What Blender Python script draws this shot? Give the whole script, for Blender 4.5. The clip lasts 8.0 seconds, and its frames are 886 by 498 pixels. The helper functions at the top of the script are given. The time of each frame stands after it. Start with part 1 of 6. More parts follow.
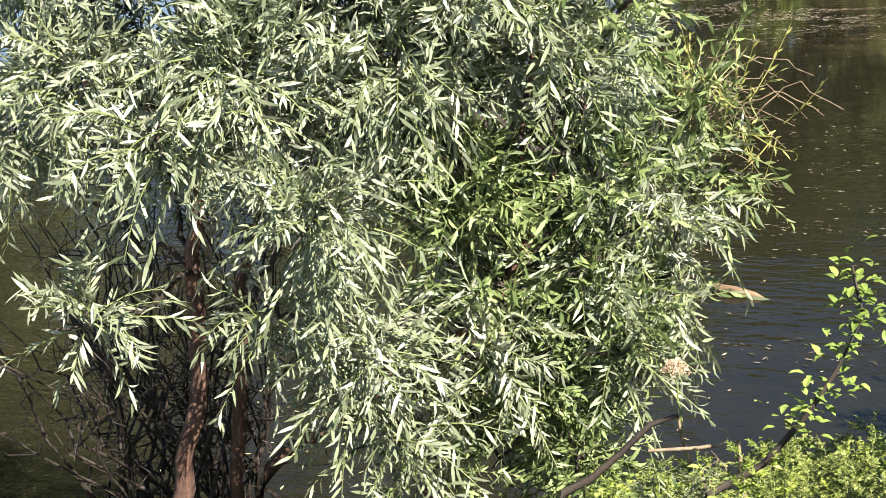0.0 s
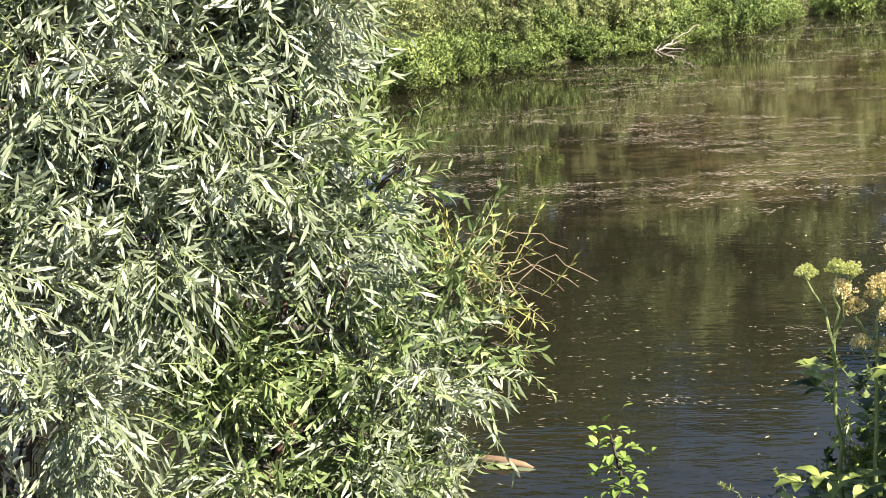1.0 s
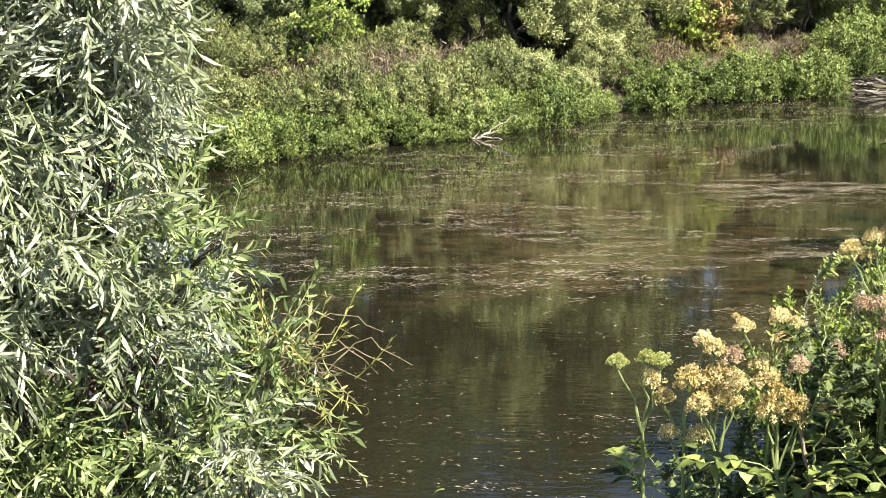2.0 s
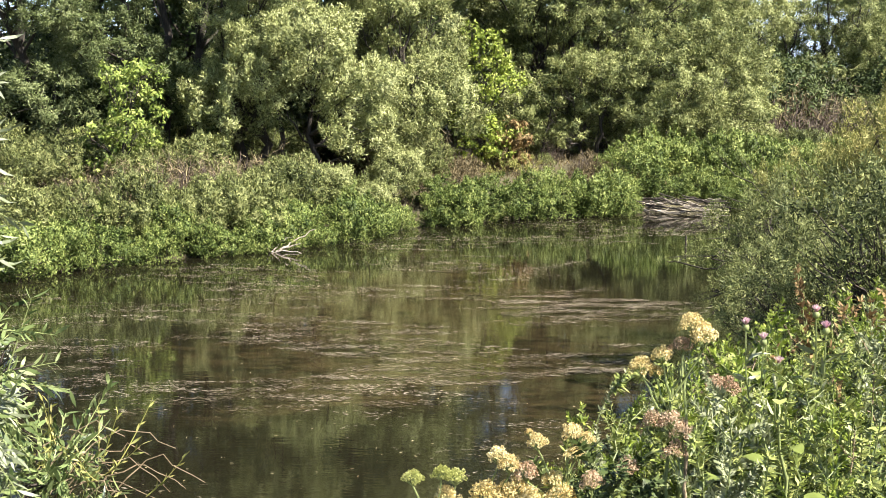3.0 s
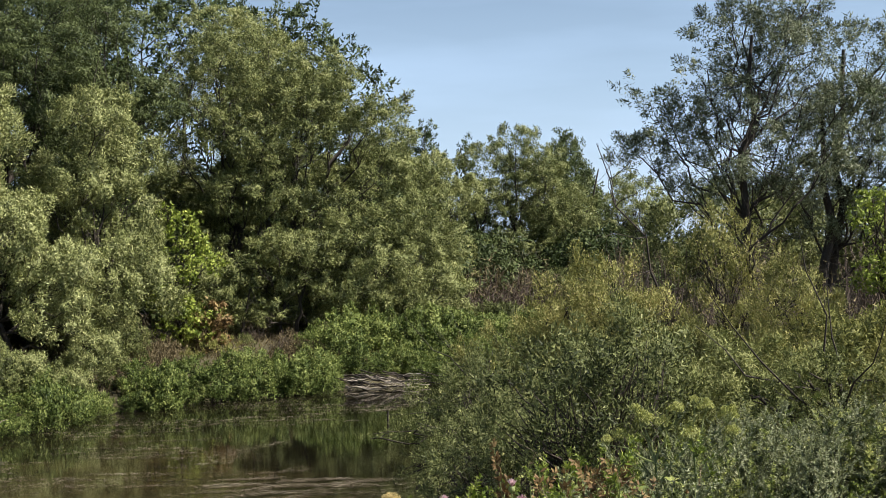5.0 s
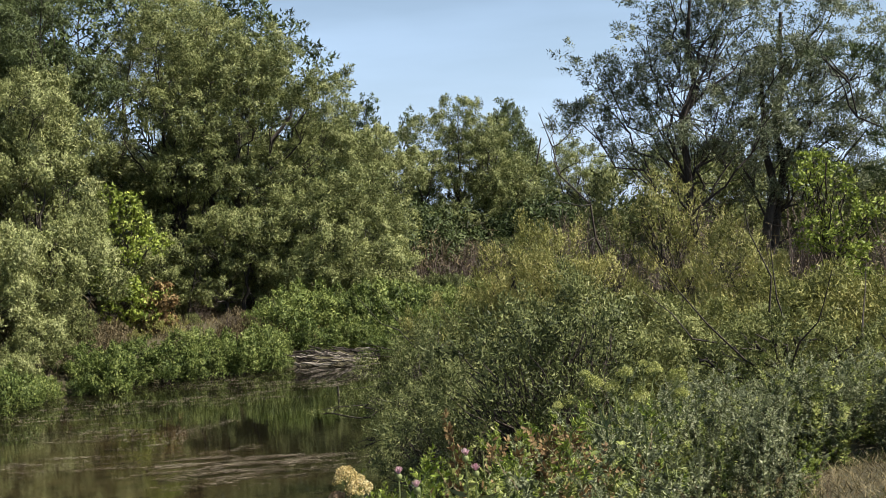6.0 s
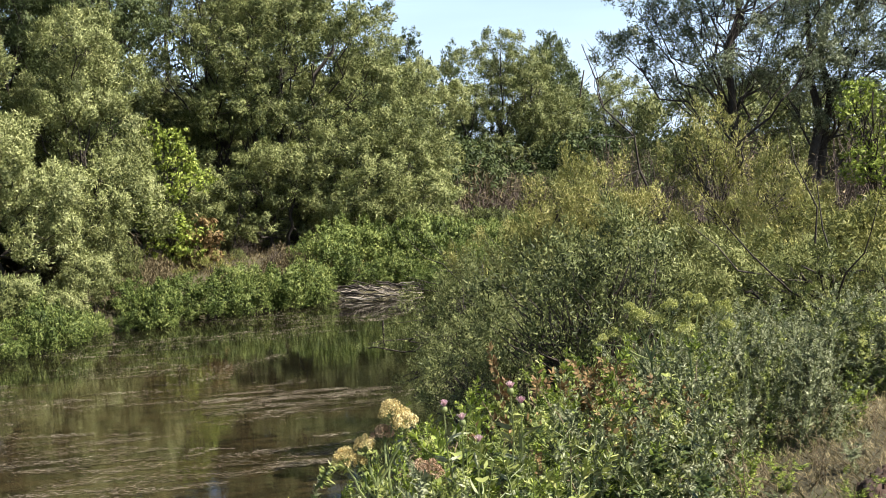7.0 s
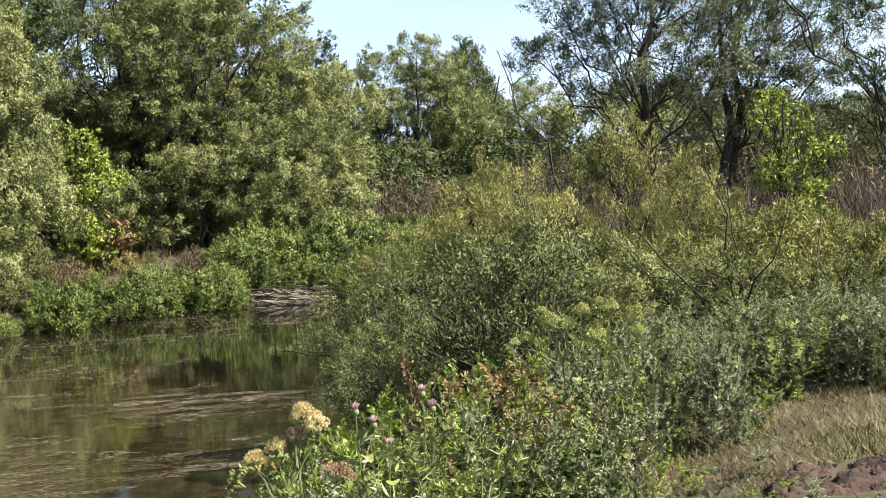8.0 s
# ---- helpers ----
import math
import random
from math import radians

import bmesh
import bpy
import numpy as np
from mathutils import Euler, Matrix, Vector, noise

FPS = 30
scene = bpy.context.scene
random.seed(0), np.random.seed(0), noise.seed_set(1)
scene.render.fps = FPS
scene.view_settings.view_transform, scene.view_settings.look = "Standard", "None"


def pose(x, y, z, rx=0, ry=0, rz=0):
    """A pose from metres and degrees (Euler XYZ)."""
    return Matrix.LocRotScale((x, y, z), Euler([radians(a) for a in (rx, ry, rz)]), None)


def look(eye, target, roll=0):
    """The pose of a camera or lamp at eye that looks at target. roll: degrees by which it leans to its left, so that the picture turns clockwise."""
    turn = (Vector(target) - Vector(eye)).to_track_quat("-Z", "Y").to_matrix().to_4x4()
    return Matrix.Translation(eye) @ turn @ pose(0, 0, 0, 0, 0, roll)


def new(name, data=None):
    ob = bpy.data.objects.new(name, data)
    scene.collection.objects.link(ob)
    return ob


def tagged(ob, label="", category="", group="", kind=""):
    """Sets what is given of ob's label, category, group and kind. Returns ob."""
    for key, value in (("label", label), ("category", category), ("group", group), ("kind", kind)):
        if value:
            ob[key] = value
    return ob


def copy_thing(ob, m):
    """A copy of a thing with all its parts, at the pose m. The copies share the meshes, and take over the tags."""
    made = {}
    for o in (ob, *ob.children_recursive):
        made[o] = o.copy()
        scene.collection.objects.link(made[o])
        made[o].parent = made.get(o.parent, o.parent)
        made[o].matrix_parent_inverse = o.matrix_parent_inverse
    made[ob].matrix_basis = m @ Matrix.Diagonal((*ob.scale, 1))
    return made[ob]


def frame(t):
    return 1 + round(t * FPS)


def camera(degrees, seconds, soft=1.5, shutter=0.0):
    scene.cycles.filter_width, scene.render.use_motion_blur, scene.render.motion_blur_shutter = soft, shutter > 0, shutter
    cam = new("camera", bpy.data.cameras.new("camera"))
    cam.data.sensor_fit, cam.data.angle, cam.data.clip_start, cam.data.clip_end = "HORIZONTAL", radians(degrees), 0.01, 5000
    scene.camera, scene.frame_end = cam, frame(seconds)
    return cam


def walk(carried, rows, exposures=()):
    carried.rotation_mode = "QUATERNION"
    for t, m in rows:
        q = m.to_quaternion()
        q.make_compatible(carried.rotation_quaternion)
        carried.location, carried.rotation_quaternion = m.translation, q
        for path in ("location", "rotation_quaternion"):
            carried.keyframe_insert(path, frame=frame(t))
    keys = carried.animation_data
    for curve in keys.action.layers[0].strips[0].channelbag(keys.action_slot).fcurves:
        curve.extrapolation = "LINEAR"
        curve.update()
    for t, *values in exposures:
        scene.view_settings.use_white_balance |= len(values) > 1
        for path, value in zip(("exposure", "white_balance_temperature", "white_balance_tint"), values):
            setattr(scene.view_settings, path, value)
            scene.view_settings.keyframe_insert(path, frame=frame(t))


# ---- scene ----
cam = camera(31.0, 8.0, soft=0.95)
ROWS = [
    (0.0, -0.025, -0.018, 5.387, 71.66, 5.58, 24.87),
    (0.5, -0.016, -0.010, 5.391, 74.67, 5.43, 20.44),
    (1.0, 0.003, -0.008, 5.393, 77.19, 5.00, 16.48),
    (1.2, 0.004, 0.003, 5.393, 77.84, 4.76, 14.63),
    (2.3, -0.013, 0.003, 5.388, 80.79, 1.18, 8.87),
    (2.5, -0.007, 0.004, 5.391, 81.65, 1.03, 7.55),
    (2.8, -0.006, 0.003, 5.389, 82.91, 0.59, 4.97),
    (3.0, -0.002, 0.004, 5.394, 83.72, 0.42, 3.25),
    (3.5, -0.000, 0.000, 5.400, 85.82, -0.07, 0.01),
    (4.0, 0.007, 0.002, 5.401, 87.45, 0.07, -2.71),
    (4.5, 0.012, 0.010, 5.408, 88.95, 0.54, -5.52),
    (5.0, 0.021, 0.005, 5.411, 89.92, 1.57, -7.51),
    (5.2, 0.021, 0.002, 5.414, 90.07, 2.19, -8.39),
    (6.3, 0.011, -0.005, 5.407, 88.07, 3.34, -9.43),
    (6.5, 0.010, -0.005, 5.409, 87.52, 3.58, -8.94),
    (7.0, 0.015, 0.005, 5.405, 86.59, 3.81, -7.94),
    (7.5, 0.019, 0.001, 5.402, 86.33, 3.56, -8.13),
    (8.0, 0.019, -0.004, 5.401, 86.56, 3.18, -10.98),
]
EXPOSURES = [(0.0, 1.86), (1.2, 1.98), (2.5, 2.0), (3.5, 1.76), (4.5, 1.27), (5.2, 0.8), (6.5, 1.08), (7.4, 1.44), (8.0, 1.44)]
walk(cam, [(t, pose(x, y, z, rx, ry, rz)) for t, x, y, z, rx, ry, rz in ROWS], EXPOSURES)

# ---- world and sun ----
SUN_AZ, SUN_EL = 113.0, 45.0
world = bpy.data.worlds.new("sky")
scene.world = world
world.use_nodes = True
wn, wl = world.node_tree.nodes, world.node_tree.links
wn.clear()
sky = wn.new("ShaderNodeTexSky")
sky.sky_type, sky.sun_disc = "NISHITA", False
sky.sun_elevation, sky.sun_rotation = radians(SUN_EL), radians(SUN_AZ)
sky.air_density, sky.dust_density, sky.ozone_density = 1.0, 0.35, 3.0
coord = wn.new("ShaderNodeTexCoord")
mapping = wn.new("ShaderNodeMapping")
mapping.inputs["Scale"].default_value = (1.2, 1.2, 7.0)
mapping.inputs["Rotation"].default_value = (0.0, radians(4), 0.0)
cloud = wn.new("ShaderNodeTexNoise")
cloud.inputs["Scale"].default_value, cloud.inputs["Detail"].default_value = 2.2, 5.0
ramp = wn.new("ShaderNodeValToRGB")
ramp.color_ramp.elements[0].position, ramp.color_ramp.elements[1].position = 0.44, 0.74
ramp.color_ramp.elements[1].color = (0.75, 0.75, 0.75, 1)
mixer = wn.new("ShaderNodeMix")
mixer.data_type = "RGBA"
mixer.inputs["B"].default_value = (12.8, 17.0, 23.6, 1)
back = wn.new("ShaderNodeBackground")
back.inputs["Strength"].default_value = 0.040
wout = wn.new("ShaderNodeOutputWorld")
wl.new(coord.outputs["Generated"], mapping.inputs["Vector"])
wl.new(mapping.outputs["Vector"], cloud.inputs["Vector"])
wl.new(cloud.outputs["Fac"], ramp.inputs["Fac"])
split = wn.new("ShaderNodeSeparateXYZ")
low = wn.new("ShaderNodeMapRange")
low.inputs["From Min"].default_value, low.inputs["From Max"].default_value = 0.0, 0.26
low.inputs["To Min"].default_value, low.inputs["To Max"].default_value = 0.52, 0.0
join = wn.new("ShaderNodeMath")
join.operation, join.use_clamp = "ADD", True
half = wn.new("ShaderNodeMath")
half.operation = "MULTIPLY"
half.inputs[1].default_value = 0.26
wl.new(coord.outputs["Generated"], split.inputs["Vector"])
wl.new(split.outputs["Z"], low.inputs["Value"])
wl.new(ramp.outputs["Color"], half.inputs[0])
wl.new(low.outputs["Result"], join.inputs[0])
wl.new(half.outputs["Value"], join.inputs[1])
wl.new(join.outputs["Value"], mixer.inputs["Factor"])
wl.new(sky.outputs["Color"], mixer.inputs["A"])
wl.new(mixer.outputs["Result"], back.inputs["Color"])
wl.new(back.outputs["Background"], wout.inputs["Surface"])

sun = new("sun", bpy.data.lights.new("sun", "SUN"))
sun.data.energy, sun.data.angle, sun.data.color = 5.0, radians(0.55), (1.0, 0.935, 0.865)
_a, _e = radians(SUN_AZ), radians(SUN_EL)
sun.matrix_world = look((60 * math.sin(_a) * math.cos(_e), 60 * math.cos(_a) * math.cos(_e), 60 * math.sin(_e)), (0, 0, 0))


# ---- materials ----
def nodes_of(name):
    m = bpy.data.materials.new(name)
    m.use_nodes = True
    n, l = m.node_tree.nodes, m.node_tree.links
    return m, n, l, n["Principled BSDF"], n["Material Output"]


def ramp_node(n, stops):
    r = n.new("ShaderNodeValToRGB")
    e = r.color_ramp.elements
    while len(e) < len(stops):
        e.new(0.5)
    for el, (p, c) in zip(e, stops):
        el.position, el.color = p, (*c, 1)
    return r


def leaf_material(name, dark, mid, light, through_light=0.3, rough=0.5, clump=1.3, spread=0.2):
    """Leaves: each leaf has its own shade, patches of the crown differ, and light shines through."""
    m, n, l, bsdf, out = nodes_of(name)
    geo, tc = n.new("ShaderNodeNewGeometry"), n.new("ShaderNodeTexCoord")
    no = n.new("ShaderNodeTexNoise")
    no.inputs["Scale"].default_value, no.inputs["Detail"].default_value = clump, 3.0
    l.new(tc.outputs["Object"], no.inputs["Vector"])
    mix = n.new("ShaderNodeMix")
    mix.inputs["Factor"].default_value = 0.7
    l.new(geo.outputs["Random Per Island"], mix.inputs["A"])
    l.new(no.outputs["Fac"], mix.inputs["B"])
    r = ramp_node(n, [(0.5 - spread, dark), (0.5, mid), (0.5 + spread, light)])
    info, shift = n.new("ShaderNodeObjectInfo"), n.new("ShaderNodeMapRange")
    shift.inputs["To Min"].default_value, shift.inputs["To Max"].default_value = -0.06, 0.06
    l.new(info.outputs["Random"], shift.inputs["Value"])
    own = n.new("ShaderNodeMath")
    own.operation = "ADD"
    l.new(mix.outputs["Result"], own.inputs[0])
    l.new(shift.outputs["Result"], own.inputs[1])
    l.new(own.outputs["Value"], r.inputs["Fac"])
    l.new(r.outputs["Color"], bsdf.inputs["Base Color"])
    bsdf.inputs["Roughness"].default_value = rough
    bsdf.inputs["Specular IOR Level"].default_value = 0.22
    tr = n.new("ShaderNodeBsdfTranslucent")
    l.new(r.outputs["Color"], tr.inputs["Color"])
    ms = n.new("ShaderNodeMixShader")
    ms.inputs["Fac"].default_value = 0.65 * through_light
    l.new(bsdf.outputs["BSDF"], ms.inputs[1])
    l.new(tr.outputs["BSDF"], ms.inputs[2])
    l.new(ms.outputs["Shader"], out.inputs["Surface"])
    return m


def rough_material(name, stops, scale=6.0, rough=0.85, bump=0.4, stretch=(1, 1, 1), fine=60.0):
    """Bark, soil, dry stalks: two scales of noise for colour and relief."""
    m, n, l, bsdf, out = nodes_of(name)
    tc, mp = n.new("ShaderNodeTexCoord"), n.new("ShaderNodeMapping")
    mp.inputs["Scale"].default_value = stretch
    l.new(tc.outputs["Object"], mp.inputs["Vector"])
    a, b = n.new("ShaderNodeTexNoise"), n.new("ShaderNodeTexNoise")
    a.inputs["Scale"].default_value, a.inputs["Detail"].default_value = scale, 6.0
    b.inputs["Scale"].default_value, b.inputs["Detail"].default_value = fine, 4.0
    l.new(mp.outputs["Vector"], a.inputs["Vector"])
    l.new(mp.outputs["Vector"], b.inputs["Vector"])
    mix = n.new("ShaderNodeMix")
    mix.inputs["Factor"].default_value = 0.4
    l.new(a.outputs["Fac"], mix.inputs["A"])
    l.new(b.outputs["Fac"], mix.inputs["B"])
    r = ramp_node(n, stops)
    l.new(mix.outputs["Result"], r.inputs["Fac"])
    l.new(r.outputs["Color"], bsdf.inputs["Base Color"])
    bsdf.inputs["Roughness"].default_value = rough
    bp = n.new("ShaderNodeBump")
    bp.inputs["Strength"].default_value, bp.inputs["Distance"].default_value = bump, 0.02
    l.new(mix.outputs["Result"], bp.inputs["Height"])
    l.new(bp.outputs["Normal"], bsdf.inputs["Normal"])
    return m


M_WILLOW_SILVER = leaf_material("silvery_willow_leaf", (0.05, 0.068, 0.03), (0.225, 0.252, 0.15), (0.45, 0.46, 0.36), 0.16, 0.42, 3.0, 0.28)
M_WILLOW_GREEN = leaf_material("green_willow_leaf", (0.05, 0.078, 0.024), (0.185, 0.235, 0.082), (0.37, 0.41, 0.2), 0.26, 0.42, 3.0)
M_FAR_WILLOW = leaf_material("grey_green_willow_leaf", (0.058, 0.073, 0.023), (0.215, 0.24, 0.082), (0.39, 0.405, 0.17), 0.2, 0.55, 1.4)
M_PALE_WILLOW = leaf_material("pale_willow_leaf", (0.08, 0.095, 0.03), (0.265, 0.29, 0.105), (0.46, 0.475, 0.22), 0.16, 0.55, 1.4)
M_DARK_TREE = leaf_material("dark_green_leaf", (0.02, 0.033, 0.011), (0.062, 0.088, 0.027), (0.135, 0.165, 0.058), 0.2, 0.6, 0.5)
M_POPLAR = leaf_material("poplar_and_shaded_willow_leaf", (0.047, 0.066, 0.023), (0.109, 0.136, 0.047), (0.195, 0.226, 0.094), 0.22, 0.5, 0.5)
M_LIME = leaf_material("lime_green_leaf", (0.075, 0.11, 0.015), (0.25, 0.315, 0.05), (0.45, 0.49, 0.12), 0.28, 0.5, 1.5)
M_MAPLE = leaf_material("maple_leaf", (0.05, 0.085, 0.015), (0.165, 0.225, 0.045), (0.34, 0.39, 0.10), 0.28, 0.5, 1.8)
M_BANK_LEAF = leaf_material("bank_shrub_leaf", (0.028, 0.048, 0.010), (0.125, 0.17, 0.04), (0.31, 0.355, 0.105), 0.24, 0.55, 2.2)
M_GREY_WILLOW = leaf_material("dull_willow_leaf", (0.06, 0.075, 0.036), (0.2, 0.228, 0.125), (0.38, 0.40, 0.26), 0.26, 0.55, 0.8)
# darker copy of the grey shrub leaf; puts shade into the water-edge scrub
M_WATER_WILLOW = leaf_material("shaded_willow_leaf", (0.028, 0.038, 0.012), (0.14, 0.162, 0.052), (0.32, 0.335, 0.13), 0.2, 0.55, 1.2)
M_SHADE_NETTLE = leaf_material("shade_dark_nettle_leaf", (0.02, 0.035, 0.010), (0.065, 0.09, 0.026), (0.16, 0.19, 0.065), 0.12, 0.5, 4.0)
M_HERB = leaf_material("fresh_herb_leaf", (0.028, 0.045, 0.010), (0.19, 0.228, 0.055), (0.43, 0.44, 0.15), 0.2, 0.45, 4.0)
M_OSIER = leaf_material("yellowing_osier_leaf", (0.075, 0.085, 0.02), (0.245, 0.25, 0.07), (0.44, 0.40, 0.15), 0.28, 0.55, 0.9)
M_GREY_SHRUB = leaf_material("grey_willow_shrub_leaf", (0.042, 0.054, 0.015), (0.188, 0.21, 0.065), (0.37, 0.375, 0.145), 0.25, 0.55, 1.2)
M_MUGWORT = leaf_material("mugwort_leaf", (0.035, 0.046, 0.02), (0.19, 0.212, 0.104), (0.45, 0.46, 0.29), 0.14, 0.5, 5.0, 0.27)
M_RED = leaf_material("rusty_red_leaf", (0.10, 0.06, 0.026), (0.22, 0.14, 0.06), (0.34, 0.25, 0.11), 0.25, 0.6, 1.5)
M_BROWN_LEAF = leaf_material("withered_leaf", (0.06, 0.05, 0.026), (0.15, 0.118, 0.062), (0.28, 0.23, 0.13), 0.15, 0.7, 3.0)
M_DRY_GRASS = leaf_material("dry_grass_blade", (0.07, 0.058, 0.026), (0.28, 0.228, 0.112), (0.50, 0.425, 0.25), 0.12, 0.7, 2.5)
M_MEADOW = leaf_material("meadow_grass_blade", (0.045, 0.036, 0.018), (0.125, 0.098, 0.048), (0.24, 0.195, 0.10), 0.15, 0.7, 0.25)
M_WEED_FLECK = leaf_material("floating_weed_strand", (0.035, 0.028, 0.013), (0.09, 0.07, 0.038), (0.38, 0.33, 0.24), 0.02, 0.7, 0.5)
M_UMBEL_YELLOW = leaf_material("ripe_umbel_seed", (0.42, 0.32, 0.11), (0.62, 0.50, 0.22), (0.76, 0.66, 0.38), 0.3, 0.7, 9.0)
M_UMBEL_GREEN = leaf_material("green_umbel_seed", (0.22, 0.24, 0.055), (0.38, 0.40, 0.12), (0.54, 0.54, 0.24), 0.3, 0.7, 9.0)
M_UMBEL_BROWN = leaf_material("faded_umbel_seed", (0.328, 0.211, 0.125), (0.515, 0.374, 0.242), (0.64, 0.515, 0.359), 0.25, 0.7, 9.0)
M_PINK = leaf_material("thistle_floret", (0.50, 0.28, 0.34), (0.66, 0.42, 0.47), (0.78, 0.60, 0.60), 0.3, 0.6, 9.0)
M_STALK = rough_material("green_stalk", [(0.3, (0.109, 0.148, 0.039)), (0.7, (0.234, 0.257, 0.094))], 8, 0.6, 0.2, (4, 4, 1))
M_DRY_STALK = rough_material("dry_stalk", [(0.3, (0.109, 0.07, 0.039)), (0.7, (0.328, 0.257, 0.156))], 8, 0.8, 0.3, (4, 4, 1))
M_BARK = rough_material("grey_brown_bark", [(0.3, (0.014, 0.011, 0.009)), (0.7, (0.066, 0.053, 0.039))], 5, 0.9, 0.8, (4, 4, 0.8))
M_RED_BARK = rough_material("reddish_willow_bark", [(0.32, (0.039, 0.022, 0.016)), (0.55, (0.125, 0.066, 0.043)), (0.75, (0.328, 0.172, 0.101))], 7, 0.85, 0.8, (5, 5, 0.8))
M_TWIG = rough_material("dark_twig", [(0.3, (0.012, 0.009, 0.006)), (0.7, (0.055, 0.039, 0.027))], 8, 0.8, 0.3)
M_BRUSH = rough_material("grey_brown_brush", [(0.3, (0.05, 0.036, 0.028)), (0.7, (0.17, 0.13, 0.10))], 8, 0.85, 0.3)
M_DEADWOOD = rough_material("bleached_deadwood", [(0.3, (0.2, 0.165, 0.125)), (0.7, (0.5, 0.44, 0.36))], 6, 0.85, 0.5, (5, 1, 5))
M_SOIL = rough_material("dark_turned_soil", [(0.32, (0.012, 0.008, 0.006)), (0.52, (0.06, 0.036, 0.024)), (0.74, (0.105, 0.066, 0.044))], 7, 0.95, 1.0)
M_GROUND = rough_material("grassy_soil", [(0.25, (0.022, 0.020, 0.010)), (0.5, (0.065, 0.056, 0.024)), (0.75, (0.14, 0.12, 0.058))], 0.9, 0.95, 0.8, (1, 1, 1), 14.0)
M_LOG = rough_material("wet_pale_log", [(0.3, (0.10, 0.06, 0.03)), (0.7, (0.26, 0.17, 0.09))], 6, 0.6, 0.4)


def water_material():
    m, n, l, bsdf, out = nodes_of("pond_water")
    tc, mp = n.new("ShaderNodeTexCoord"), n.new("ShaderNodeMapping")
    mp.inputs["Scale"].default_value = (0.42, 1.0, 1.0)
    l.new(tc.outputs["Object"], mp.inputs["Vector"])
    xyz = n.new("ShaderNodeSeparateXYZ")
    l.new(tc.outputs["Object"], xyz.inputs["Vector"])

    def math_node(op, a, b):
        q = n.new("ShaderNodeMath")
        q.operation = op
        for k, v in enumerate((a, b)):
            if isinstance(v, (int, float)):
                q.inputs[k].default_value = v
            else:
                l.new(v, q.inputs[k])
        return q.outputs["Value"]

    def span(value, lo, hi, to_lo, to_hi):
        q = n.new("ShaderNodeMapRange")
        for key, v in (("From Min", lo), ("From Max", hi), ("To Min", to_lo), ("To Max", to_hi)):
            q.inputs[key].default_value = v
        l.new(value, q.inputs["Value"])
        return q.outputs["Result"]

    def noise_at(scale, detail, rough, stretch):
        m2, q = n.new("ShaderNodeMapping"), n.new("ShaderNodeTexNoise")
        m2.inputs["Scale"].default_value = stretch
        l.new(tc.outputs["Object"], m2.inputs["Vector"])
        q.inputs["Scale"].default_value, q.inputs["Detail"].default_value, q.inputs["Roughness"].default_value = scale, detail, rough
        l.new(m2.outputs["Vector"], q.inputs["Vector"])
        return q.outputs["Fac"]

    # the weed bed that fills the middle reach, just under the surface, with open water round it
    far_x = math_node("DIVIDE", math_node("ADD", xyz.outputs["X"], 3.2), 5.6)
    far_y = math_node("DIVIDE", math_node("SUBTRACT", xyz.outputs["Y"], 36.5), 13.5)
    away = math_node("SQRT", math_node("ADD", math_node("MULTIPLY", far_x, far_x), math_node("MULTIPLY", far_y, far_y)), 0.0)
    ragged = math_node("ADD", away, span(noise_at(0.3, 5.0, 0.6, (0.6, 1.0, 1.0)), 0.3, 0.7, -0.45, 0.45))
    # pool and near margin keep some base tone, in place of brighter reflections
    pool_x = math_node("DIVIDE", math_node("SUBTRACT", xyz.outputs["X"], 2.7), 2.2)
    pool_y = math_node("DIVIDE", math_node("SUBTRACT", xyz.outputs["Y"], 45.6), 5.6)
    pool = span(math_node("ADD", math_node("MULTIPLY", pool_x, pool_x), math_node("MULTIPLY", pool_y, pool_y)), 0.8, 1.1, 0.4, 1.0)
    side_x = math_node("DIVIDE", math_node("SUBTRACT", xyz.outputs["X"], 1.5), 2.6)
    side_y = math_node("DIVIDE", math_node("SUBTRACT", xyz.outputs["Y"], 28.0), 10.0)
    margin = span(math_node("ADD", math_node("MULTIPLY", side_x, side_x), math_node("MULTIPLY", side_y, side_y)), 0.5, 1.2, 0.8, 0.25)
    bed = math_node("MULTIPLY", math_node("MAXIMUM", span(ragged, 0.5, 1.05, 1.0, 0.2), margin), pool)
    tuft = span(noise_at(3.4, 8.0, 0.78, (0.34, 1.0, 1.0)), 0.4, 0.62, 0.0, 1.0)
    weedy = math_node("MULTIPLY", bed, math_node("ADD", math_node("MULTIPLY", tuft, 0.75), 0.25))
    r = ramp_node(n, [(0.0, (0.006, 0.006, 0.0034)), (0.35, (0.0145, 0.0122, 0.0064)), (1.0, (0.06, 0.043, 0.02))])
    l.new(weedy, r.inputs["Fac"])
    l.new(r.outputs["Color"], bsdf.inputs["Base Color"])
    l.new(span(weedy, 0.3, 1.0, 0.015, 0.09), bsdf.inputs["Roughness"])
    bsdf.inputs["IOR"].default_value = 1.33
    bsdf.inputs["Specular IOR Level"].default_value = 0.5
    rip, rip2 = n.new("ShaderNodeTexNoise"), n.new("ShaderNodeTexNoise")
    rip.inputs["Scale"].default_value, rip.inputs["Detail"].default_value = 2.2, 3.0
    rip2.inputs["Scale"].default_value, rip2.inputs["Detail"].default_value = 9.0, 2.0
    l.new(mp.outputs["Vector"], rip.inputs["Vector"])
    l.new(mp.outputs["Vector"], rip2.inputs["Vector"])
    add = n.new("ShaderNodeMix")
    add.inputs["Factor"].default_value = 0.3
    l.new(rip.outputs["Fac"], add.inputs["A"])
